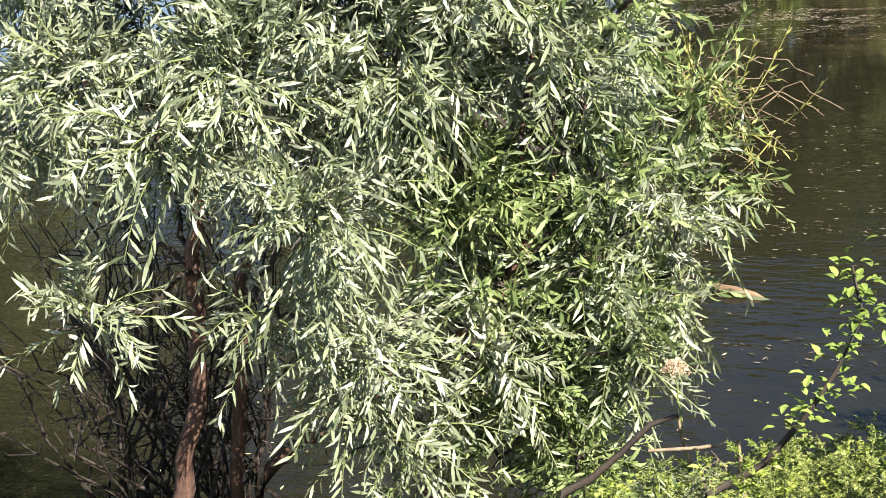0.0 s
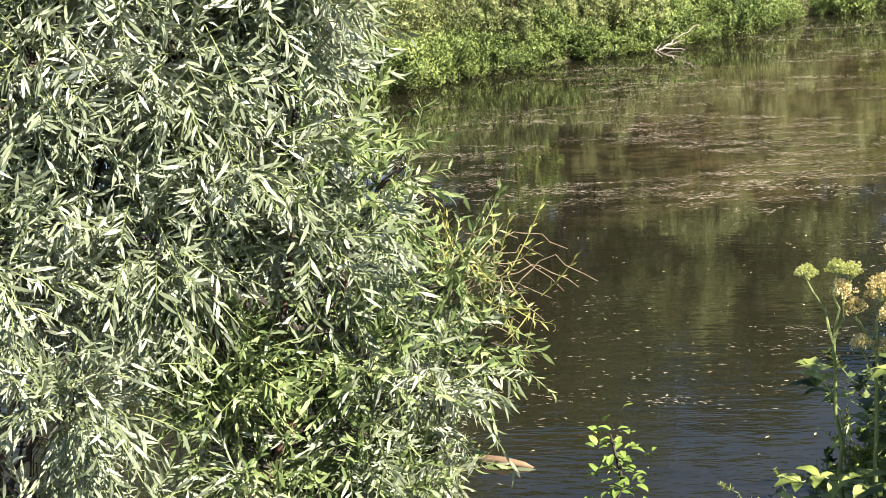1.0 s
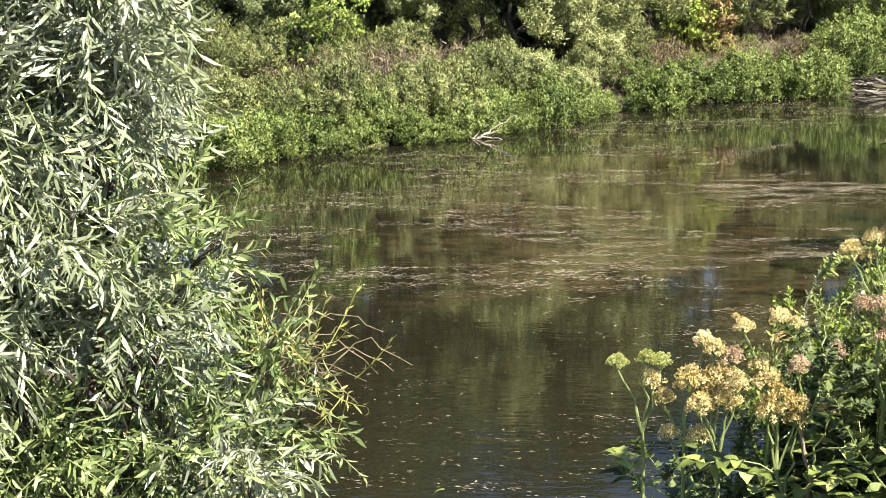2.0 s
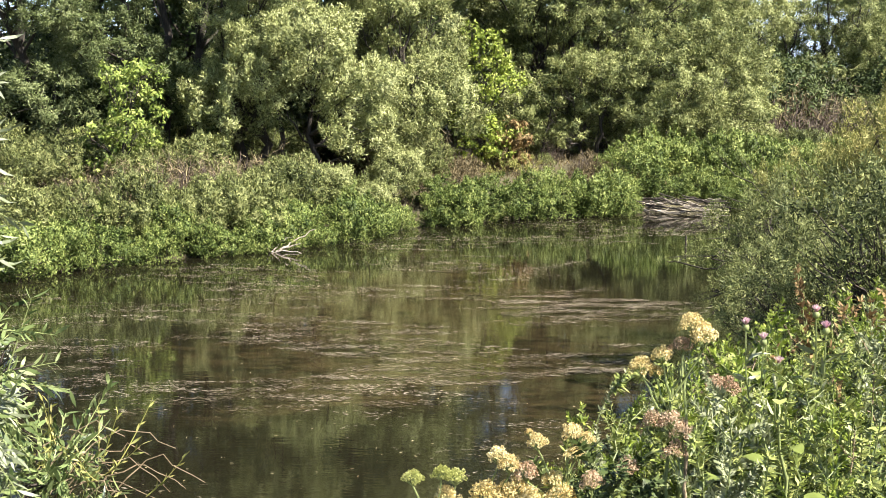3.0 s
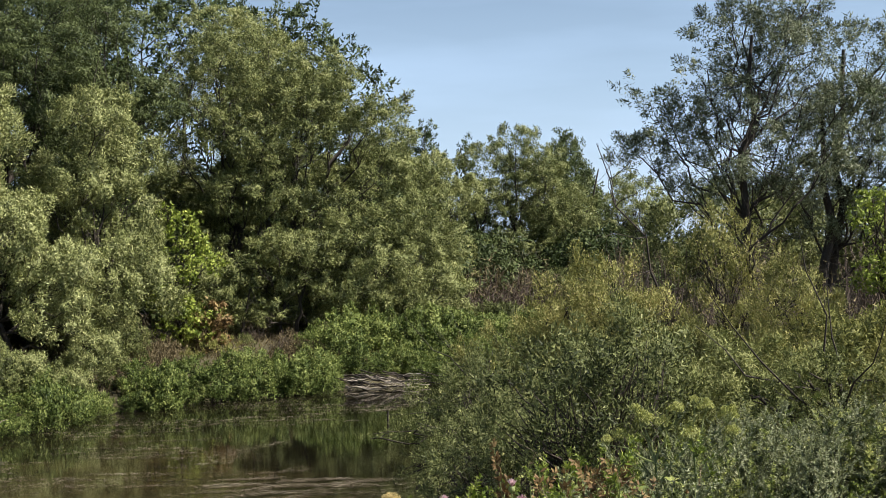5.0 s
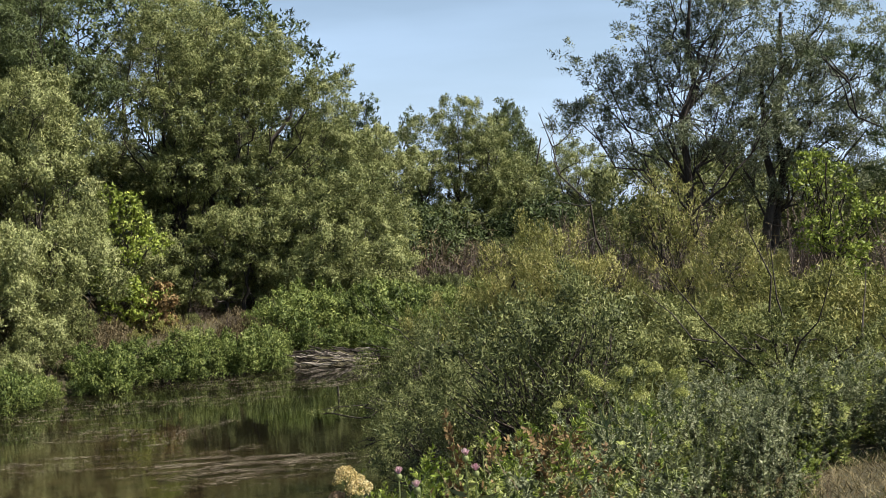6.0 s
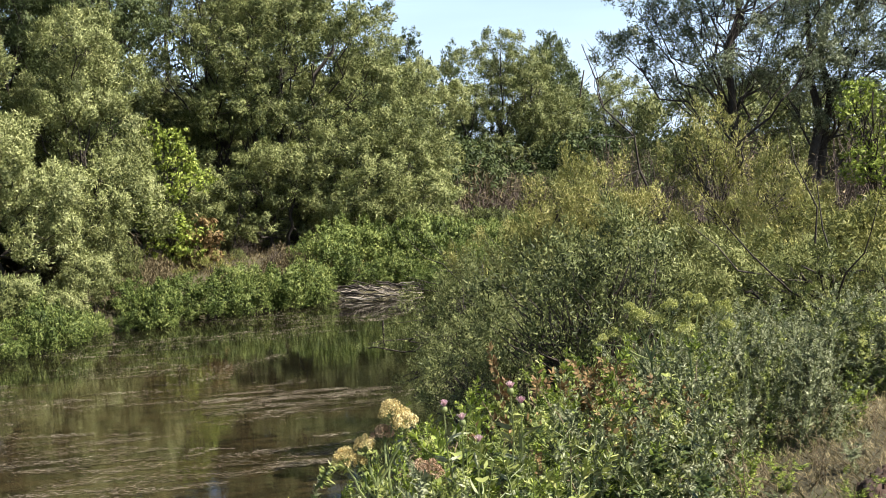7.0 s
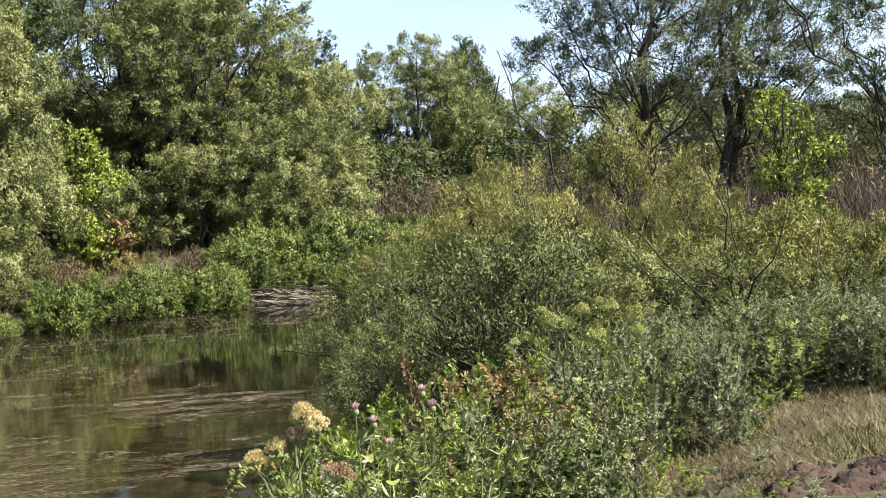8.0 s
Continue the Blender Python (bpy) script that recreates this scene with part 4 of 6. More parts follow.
def near_bank_trees():
    g = np.random.default_rng(31)
    sparse = dict(billow=dict(puff=0.3, cover=0.42, length=0.095, width=0.03, droop=0.15, flat=0.9, sprig=0.4, rough=0.6, spray=1.9, rise=0.5, gaps=0.2, under=0.6, sep=2.2), limb_r=0.04, limb_every=4)
    spots = [(13.3, 40.9, 10.9), (14.5, 40.5, 11.1), (15.4, 40.2, 10.6), (12.6, 41.1, 9.9), (12.3, 41.2, 8.8), (11.5, 41.4, 9.0), (10.9, 41.6, 7.7), (13.0, 41.0, 8.9), (11.4, 41.5, 8.2), (14.0, 40.7, 9.7),
             (15.1, 40.3, 8.9), (16.0, 39.9, 8.9), (15.6, 40.1, 7.8), (14.6, 40.5, 10.1), (15.4, 40.1, 12.0), (13.9, 40.7, 12.2), (13.0, 41.0, 7.2), (14.4, 40.6, 7.9), (14.9, 40.5, 6.8), (12.2, 41.2, 7.0), (12.7, 41.1, 8.1)]
    z0 = base_z(13.5, 40.8)
    make_tree("sparse_willow", 13.5, 40.8, 11.0, crown_from(spots, 13.5, 40.8, z0, 0.56, g), M_GREY_WILLOW, "tall thin-crowned willow with bare limbs against the sky", ((0, 0),), 0.17, seed=201, bare=170, lean=0.03, **sparse)
    spots = [(17.0, 41.1, 10.3), (17.5, 40.9, 9.5), (18.1, 40.7, 10.8), (18.0, 40.7, 8.2), (16.9, 41.2, 7.5), (17.2, 41.0, 8.7), (18.6, 40.4, 9.4), (18.5, 40.5, 7.1), (17.9, 40.8, 12.0), (16.3, 41.4, 6.8), (16.2, 41.2, 9.6), (15.6, 41.4, 8.4), (17.4, 41.0, 6.6), (16.4, 41.3, 5.8), (18.2, 40.9, 6.0), (15.3, 41.5, 7.0), (19.2, 41, 8.2)]
    z0 = base_z(15.7, 41.6)
    make_tree("sparse_willow", 15.7, 41.6, 11.0, crown_from(spots, 15.7, 41.6, z0, 0.6, g), M_GREY_WILLOW, "dark-trunked willow with uneven thin crown", ((0, 0), (0.25, 0.2)), 0.19, seed=202, bare=60, lean=0.06, **sparse)
    spots = [(12.9, 31.0, 6.1), (12.7, 31.1, 5.6), (13.4, 30.8, 5.7), (13.1, 31.0, 5.1), (13.6, 30.7, 4.9), (12.9, 31.0, 4.6), (13.5, 30.8, 4.3), (13.7, 30.7, 3.8), (13.1, 31.0, 3.8), (13.4, 30.8, 3.3)]
    z0 = base_z(13.2, 31.0)
    make_tree("maple_tree", 13.2, 31.0, 4.0, crown_from(spots, 13.2, 31.0, z0, 0.3, g), M_LIME, "bright green young maple among dry brush", ((0, 0),), 0.05, seed=203, bare=4, limb_r=0.015, limb_every=2,
              billow=dict(puff=0.2, cover=0.42, length=0.075, width=0.05, droop=0.2, flat=0.8, sprig=0.3, rough=0.5, spray=1.6, rise=0.4, gaps=0.2, under=0.6))
    spots = [(11.75, 24.7, 6.3), (12.0, 24.6, 5.8), (11.65, 24.8, 5.6), (12.2, 24.5, 6.5), (12.1, 24.6, 7.5), (11.75, 24.7, 7.45), (12.9, 24.4, 6.8), (12.7, 24.2, 8.6), (13.4, 24.2, 7.6), (13.2, 24.3, 8.8), (13.2, 24.4, 5.6), (11.3, 24.9, 7.75)]
    z0 = base_z(12.9, 24.6)
    make_tree("pine_tree", 12.9, 24.6, 7.0, crown_from(spots, 12.9, 24.6, z0, 0.27, g, 0.55), M_DARK_TREE, "dark green shaggy tree at the edge of the clearing", ((0, 0),), 0.12, seed=204, bare=8, limb_r=0.02, limb_every=3,
              billow=dict(puff=0.2, cover=0.5, length=0.1, width=0.02, droop=-0.1, flat=0.6, sprig=0.5, spray=1.9, rise=0.2, gaps=0.1, under=0.8))
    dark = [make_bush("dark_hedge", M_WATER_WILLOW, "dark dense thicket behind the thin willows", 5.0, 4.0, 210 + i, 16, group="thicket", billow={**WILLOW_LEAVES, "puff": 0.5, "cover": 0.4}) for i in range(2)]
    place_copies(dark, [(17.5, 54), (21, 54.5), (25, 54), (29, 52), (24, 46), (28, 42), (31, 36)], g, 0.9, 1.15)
    drop_protos(dark)
    brush = [make_bush("bare_brush", M_BROWN_LEAF, "tangle of bare reddish brown shoots", 2.6, 3.2, 220 + i, 9, 1.2, 0.35, 6, 0.16, 0.025, -0.4, twigs=110, group="bare brush", twig=M_BRUSH) for i in range(2)]
    place_copies(brush, [(12.2, 44), (9.8, 40), (11.2, 36.5), (14.6, 35), (16.4, 34), (13.6, 36), (18, 37), (11.0, 33.0), (15.3, 31.4), (11.4, 30.6), (14.5, 45), (16.5, 45.5), (18.6, 45), (20.4, 44)], g, 0.8, 1.2)
    drop_protos(brush)

    fine = dict(billow=OSIER_LEAVES, bare=14, category="bush", limb_r=0.016, limb_every=2)
    grey = dict(billow=SCRUB_LEAVES, bare=30, category="bush", limb_r=0.016, limb_every=2)
    ob, ow = "yellowing osier bush with ochre shoots", "osier bushes"
    z0 = base_z(6.5, 28.6)
    spots = [(5.4, 28.5, 3.7), (5.9, 28.3, 4.2), (6.5, 28.1, 4.4), (7.0, 27.9, 4.3), (6.1, 28.4, 3.6), (7.0, 28.1, 3.6), (4.9, 28.6, 3.2), (7.4, 27.9, 3.8), (5.6, 28.2, 2.9), (6.7, 27.7, 2.9)]
    make_tree("osier_bush", 6.5, 28.6, 2.2, crown_from(spots, 6.5, 28.6, z0, 0.4, g, 1.1), M_OSIER, ob, ((0, 0), (0.5, 0.1), (-0.5, 0), (0.2, -0.3)), 0.04, seed=230, group=ow, **fine)
    z0 = base_z(9.0, 28.8)
    spots = [(9.1, 28.7, 5.5), (8.7, 28.8, 5.0), (9.5, 28.5, 4.9), (9.0, 28.6, 4.4), (9.9, 28.5, 4.5), (8.8, 28.7, 3.8), (9.4, 28.4, 3.6), (10.3, 28.4, 4.3), (10.1, 28.4, 3.7)]
    make_tree("osier_bush", 9.0, 28.8, 3.4, crown_from(spots, 9.0, 28.8, z0, 0.3, g, 1.2), M_OSIER, "tall open osier with dark forked stem and thin yellow leaves", ((0, 0), (0.2, 0.1)), 0.06, seed=231, group=ow, billow={**OSIER_LEAVES, "cover": 0.3}, bare=30, category="bush", limb_r=0.025, limb_every=2)
    z0 = base_z(9.3, 25.4)
    spots = [(9.2, 25.4, 4.3), (9.5, 25.3, 4.0), (9.1, 25.4, 3.7), (9.7, 25.2, 3.4), (8.7, 25.6, 3.2), (9.3, 25.0, 3.0), (10.1, 25.2, 3.7)]
    make_tree("osier_bush", 9.3, 25.4, 2.0, crown_from(spots, 9.3, 25.4, z0, 0.33, g, 1.1), M_OSIER, "rounded yellow-green osier bush", ((0, 0), (0.3, 0.1)), 0.05, seed=232, group=ow, **fine)
    z0 = base_z(5.9, 31.9)
    spots = [(3.5, 31.8, 1.7), (4.0, 31.8, 2.1), (4.5, 31.7, 2.5), (5.1, 31.6, 2.8), (3.7, 31.8, 1.1), (4.1, 31.7, 0.7), (4.7, 31.7, 2.1), (5.5, 31.5, 2.3), (6.1, 31.4, 2.6), (6.6, 31.3, 2.3), (7.2, 31.0, 2.8)]
    make_tree("water_willow", 5.9, 31.9, 2.0, crown_from(spots, 5.9, 31.9, z0, 0.36, g), M_WATER_WILLOW, "grey-green willow shrub leaning out over the water", ((0, 0), (-0.6, 0), (0.4, 0.2), (-0.3, -0.3)), 0.06, seed=233, billow={**SCRUB_LEAVES, "cover": 0.3, "gaps": 0.4}, bare=90, limb_r=0.02, category="bush")
    z0 = base_z(5.9, 21.6)
    spots = [(4.7, 21.5, 3.4), (5.2, 21.4, 3.6), (5.8, 21.2, 3.4), (4.9, 21.4, 3.0), (5.7, 21.3, 3.1), (6.4, 21.0, 3.3), (7.0, 20.9, 3.6), (6.3, 21.1, 2.8), (4.5, 21.6, 2.5), (5.0, 21.5, 2.3), (7.2, 21.0, 2.9), (7.9, 20.8, 3.3)]
    make_tree("grey_willow_shrub", 5.9, 21.6, 1.9, crown_from(spots, 5.9, 21.6, z0, 0.33, g), M_GREY_SHRUB, "dense low grey-green willow shrub on the near bank", ((0, 0), (-0.6, 0), (0.5, 0.2)), 0.05, seed=234, **grey)
    z0 = base_z(5.5, 14.0)
    spots = [(5.2, 14.1, 4.1), (5.6, 13.9, 4.1), (5.9, 13.8, 3.9), (5.3, 14.0, 3.7), (5.7, 13.9, 3.6), (5.0, 14.1, 3.7), (6.4, 13.8, 4.0), (6.9, 13.7, 3.9), (7.5, 13.6, 4.1), (6.6, 13.6, 3.5), (5.5, 12.0, 3.7), (5.9, 11.9, 3.7)]
    make_tree("grey_willow_shrub", 5.5, 14.0, 1.0, crown_from(spots, 5.5, 14.0, z0, 0.26, g), M_GREY_SHRUB, "low grey-green shrub behind the wormwood", ((0, 0), (0.5, 0.1)), 0.03, seed=235, bare=30, category="bush", limb_r=0.012, limb_every=2,
              billow={**SCRUB_LEAVES, "puff": 0.1, "length": 0.042, "width": 0.013, "cover": 0.36})
    sc = "mixed grey-green willow scrub on the bank"
    fill = [make_bush("willow_scrub", (M_GREY_SHRUB, M_OSIER, M_GREY_SHRUB)[i], sc, 2.2, 1.6, 240 + i, 10, group="willow scrub", twigs=60, billow=SCRUB_LEAVES) for i in range(3)]
    place_copies(fill, [(7.8, 24.0), (8.6, 22.0), (10.2, 22.5), (7.6, 30.2), (10.8, 26.5), (12.0, 28.0), (9.6, 19.5), (8.4, 17.0), (10.6, 18.5), (10.5, 33.0), (8.7, 35), (12.5, 21.0), (14.8, 24), (7.0, 34.0), (7.4, 17.8)], g, 0.6, 1.1)
    shade = [make_bush("willow_scrub", M_WATER_WILLOW, "open willow scrub at the water edge, leaf colour darkened for shade", 2.2, 1.6, 246 + i, 9, group="willow scrub", twigs=120, billow={**SCRUB_LEAVES, "cover": 0.3, "gaps": 0.4}) for i in range(2)]
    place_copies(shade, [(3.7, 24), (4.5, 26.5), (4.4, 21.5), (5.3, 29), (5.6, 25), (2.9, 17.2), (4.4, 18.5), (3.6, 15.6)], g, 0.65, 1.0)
    place_copies([fill[0], fill[2]], [(6.4, 26.4), (5.6, 16.8)], g, 0.7, 1.0)
    drop_protos(fill + shade)
    osier = [make_bush("osier_bush", M_OSIER, "yellow-green osier scrub with upright leafy shoots", 1.5, 2.0, 250 + i, 11, group=ow, twigs=80, billow=OSIER_LEAVES) for i in range(3)]
    place_copies(osier, [(5.4, 27.2), (6.6, 27.0), (7.4, 26.8), (5.9, 29.6), (7.0, 29.4), (9.9, 26.4), (8.6, 24.8)], g, 0.75, 1.1)
    place_copies(osier, [(8.2, 28.4), (10.8, 27.4), (11.6, 27.6), (10.6, 24.2), (11.8, 25.8), (11.6, 29.4)], g, 0.45, 0.75)
    drop_protos(osier)
    lean = thing("dead_sapling", 9.6, 32.6, base_z(9.6, 32.6), "bare grey dead sapling leaning across the bushes", "dead tree")
    lz = lean.location.z
    main = bent((0, 0, 0), (-1.9, 0.4, 7.5 - lz), g, 9, 0, 0.02)
    part("trunk", [tube(main, np.linspace(0.04, 0.008, 9), 6)], M_BARK, lean, "", True)
    for i in range(16):
        s = main[2 + i * 6 // 16]
        part("twig", [tube(bent(s, s + unit(g.normal(size=3) + [-0.3, 0, 0.9]) * g.uniform(0.7, 1.6), g, 6, 0, 0.06), np.linspace(0.012, 0.003, 6), 4)], M_TWIG, lean)


near_bank_trees()


# ---- the big willow beside the path ----
def leafy_twigs(g, lobes, per_lobe, nodes, leaf_len, leaf_w, droop, spread=1.0):
    """Twigs that leave each lobe's middle and hang outwards, with narrow leaves in turn on either side. Gives wood and leaves."""
    s, e, dr = [], [], []
    for x, y, z, r in lobes:
        n = int(per_lobe * (r / 0.3) ** 2)
        off, d = ball(g, n, 0.1)
        s.append(np.array([x, y, z]) + off * r * 0.75)
        dd = unit(d + 0.55 * g.normal(size=(n, 3)) + [0.1, -0.15, 0.15])
        e.append(dd * (0.30 * g.uniform(0.55, 1.35, (n, 1))))
        dr.append(g.uniform(0.3, 1.2, n) * droop)
    s, e, dr = np.concatenate(s), np.concatenate(e), np.concatenate(dr)
    L = np.linalg.norm(e, axis=1)
    n = len(s)
    u = np.linspace(0, 1, 6)[None, :, None]
    path = s[:, None] + e[:, None] * u
    path[:, :, 2] -= (dr * L)[:, None] * u[:, :, 0] ** 2 * 0.7
    wood = [tube(p, np.linspace(0.0035, 0.0012, 6), 3) for p in path]
    k = np.tile(np.linspace(0.08, 1.0, nodes), (n, 1)) + g.normal(0, 0.015, (n, nodes))
    pos = s[:, None] + e[:, None] * k[..., None]
    pos[..., 2] -= (dr * L)[:, None] * k ** 2 * 0.7
    tan = np.repeat(e[:, None], nodes, 1)
    tan[..., 2] -= (dr * L)[:, None] * 1.4 * k
    tan = unit(tan)
    ref = unit(np.cross(tan, g.normal(size=(n, 1, 3))))
    sign = np.where(np.arange(nodes) % 2 == 0, 1.0, -1.0)[None, :, None]
    d = unit(tan * 0.75 + ref * sign * 0.7 + 0.25 * g.normal(size=(n, nodes, 3)) + [0, 0, -0.35 * droop])
    side = unit(np.cross(d, g.normal(size=(n, nodes, 3))))
    sc = g.uniform(0.6, 1.2, n * nodes)
    return wood, lance_leaves(pos.reshape(-1, 3), d.reshape(-1, 3), side.reshape(-1, 3), leaf_len * sc, leaf_w * sc, g)


def big_willow():
    g = np.random.default_rng(41)
    silver = [(-3.98, 4.89, 4.18, 0.36), (-3.28, 4.91, 4.24, 0.38), (-2.82, 5.29, 4.19, 0.38), (-2.35, 5.84, 4.02, 0.33), (-3.46, 4.6, 4.06, 0.21), (-2.98, 4.85, 3.70, 0.30), (-1.99, 5.95, 3.40, 0.2),
              (-2.88, 4.92, 3.14, 0.27), (-2.81, 4.95, 2.79, 0.22), (-3.72, 4.36, 3.40, 0.15), (-4.3, 4.80, 3.95, 0.18), (-3.14, 4.74, 3.32, 0.17), (-3.17, 5.20, 4.87, 0.35), (-2.73, 5.44, 4.86, 0.39),
              (-2.42, 5.91, 4.81, 0.25), (-2.53, 5.54, 4.40, 0.30), (-2.36, 5.65, 5.39, 0.27)]
    silver += [(-2.38, 5.86, 5.05, 0.24), (-3.02, 5.41, 5.22, 0.37), (-2.54, 5.87, 5.13, 0.30), (-2.5, 5.81, 5.66, 0.30), (-2.0, 5.95, 3.12, 0.2), (-3.7, 5.2, 5.0, 0.4), (-3.5, 5.5, 5.6, 0.45), (-2.9, 5.8, 6.0, 0.4),
               (-4.3, 5.2, 4.7, 0.4), (-3.0, 5.4, 4.55, 0.36), (-3.35, 5.3, 4.5, 0.34), (-2.2, 5.7, 3.28, 0.17), (-2.1, 5.6, 2.9, 0.16), (-2.55, 5.3, 3.0, 0.2)]
    silver += [(x * 1.12, y * 1.12, 5.4 + (z - 5.4) * 1.12, r * 1.1) for x, y, z, r in silver[:26] if z > 3.95]
    green = [(-1.98, 6.29, 3.75, 0.24), (-2.71, 5.6, 3.63, 0.33), (-2.26, 5.85, 3.55, 0.3), (-2.59, 5.6, 3.16, 0.28), (-2.19, 5.72, 3.03, 0.24), (-2.48, 5.6, 2.65, 0.27), (-2.34, 5.62, 2.40, 0.22),
             (-1.82, 6.2, 3.5, 0.13), (-2.2, 6.1, 4.2, 0.22), (-2.9, 5.4, 2.5, 0.2), (-2.25, 5.8, 4.45, 0.16)]
    green += [(x * 1.1, y * 1.1, 5.4 + (z - 5.4) * 1.1, r * 1.1) for x, y, z, r in green[1:7]]
    root = thing("willow_tree", -3.75, 5.05, base_z(-3.75, 5.05), "bushy silver-leaved willow with reddish trunks on the slope", "tree")
    o = np.array(root.location)
    lines = [([(-3.92, 4.85, 1.7), (-3.86, 4.86, 2.36), (-3.73, 4.96, 2.85), (-3.67, 5.00, 3.38), (-3.6, 5.05, 4.0), (-3.3, 5.3, 4.9)], 0.05),
             ([(-3.76, 5.05, 1.7), (-3.71, 5.09, 2.31), (-3.63, 5.15, 2.90), (-3.57, 5.19, 3.32), (-3.2, 5.3, 4.2)], 0.038),
             ([(-3.8, 5.1, 1.8), (-3.53, 5.09, 2.50), (-3.06, 5.39, 2.78), (-2.63, 5.61, 3.08), (-2.33, 5.74, 3.70), (-2.25, 5.75, 3.95)], 0.032),
             ([(-3.0, 5.45, 2.1), (-2.9, 5.5, 2.6), (-2.6, 5.7, 3.2), (-2.45, 5.8, 4.2)], 0.025)]
    for pts, r in lines:
        p = np.array(pts) - o
        q = np.array([np.interp(np.linspace(0, len(p) - 1, 22), np.arange(len(p)), p[:, k]) for k in range(3)]).T + g.normal(0, 0.012, (22, 3))
        part("trunk", [tube(q, np.linspace(r, r * 0.4, 22) * g.uniform(0.88, 1.12, 22), 9)], M_RED_BARK, root, "", True)
    forks = np.array([p for pts, _ in lines for p in pts[2:]])
    limbs = []
    for x, y, z, r in silver + green:
        k = np.argmin(np.linalg.norm(forks - [x, y, z - 0.2], axis=1) + 2.0 * (forks[:, 2] > z))
        limbs.append(tube(bent(forks[k] - o, np.array([x, y, z]) - o, g, 8, 0.03, 0.05), np.linspace(0.016, 0.006, 8), 5))
        for _ in range(4):
            d = unit(g.normal(size=3) + [0, 0, 0.4]) * r * 1.1
            limbs.append(tube(bent(np.array([x, y, z]) - o, np.array([x, y, z]) - o + d, g, 5, 0, 0.07), np.linspace(0.007, 0.002, 5), 4))
    part("limbwork", limbs, M_TWIG, root)
    rel = lambda lobes: [(x - o[0], y - o[1], z - o[2], r) for x, y, z, r in lobes]
    w1, l1 = leafy_twigs(g, rel(silver), 84, 18, 0.09, 0.0145, 0.5)
    w2, l2 = leafy_twigs(g, rel(green), 84, 16, 0.072, 0.0165, 0.1)
    part("twigwork", w1 + w2, M_STALK, root)
    part("silver_foliage", l1, M_WILLOW_SILVER, root, "narrow silvery drooping leaves")
    part("green_foliage", l2, M_WILLOW_GREEN, root, "fresh green upright leaves")
    # yellowed, half-bare shoots at the tip over the water
    for i in range(20):
        s = np.array([-1.95 + g.normal(0, 0.1), 6.25, 3.62 + g.normal(0, 0.12)]) - o
        e = s + np.array([g.uniform(0.12, 0.5), g.uniform(-0.1, 0.2), g.uniform(-0.1, 0.2)])
        part("shoot", [tube(bent(s, e, g, 9, -0.3, 0.04), np.linspace(0.0032, 0.0012, 9), 4)], M_DRY_STALK, root)
    w3, l3 = leafy_twigs(g, rel([(-1.8, 6.3, 3.72, 0.16), (-1.95, 6.3, 3.9, 0.14), (-1.62, 6.3, 3.62, 0.1)]), 42, 9, 0.05, 0.011, -0.4)
    part("yellow_foliage", l3 + w3, M_OSIER, root, "sparse yellowed leaves")
    # the dead lower thicket beside the trunks
    dead = thing("dead_thicket", -4.3, 5.0, base_z(-4.3, 5.0), "leafless dark twiggy thicket beside the willow trunk", "bush")
    d0 = np.array(dead.location)
    for i in range(60):
        s = np.array([g.uniform(-4.6, -3.7), 5.3 + g.normal(0, 0.2), 1.9])
        e = np.array([g.uniform(-5.0, -3.6), 5.3 + g.normal(0, 0.35), g.uniform(2.6, 3.75)])
        line = bent(s - d0, e - d0, g, 9, 0, 0.035)
        stem = part("branch", [tube(line, np.linspace(0.011, 0.003, 9), 5)], M_TWIG, dead)
        twigs = []
        for _ in range(7):
            a = line[g.integers(3, 9)]
            twigs.append(tube(bent(a, a + unit(g.normal(size=3) + [0, 0, 0.3]) * g.uniform(0.12, 0.4), g, 5, 0, 0.08), np.linspace(0.004, 0.0015, 5), 4))
        tagged(part("twig_growth", twigs, M_TWIG, stem), kind="stuff")


big_willow()


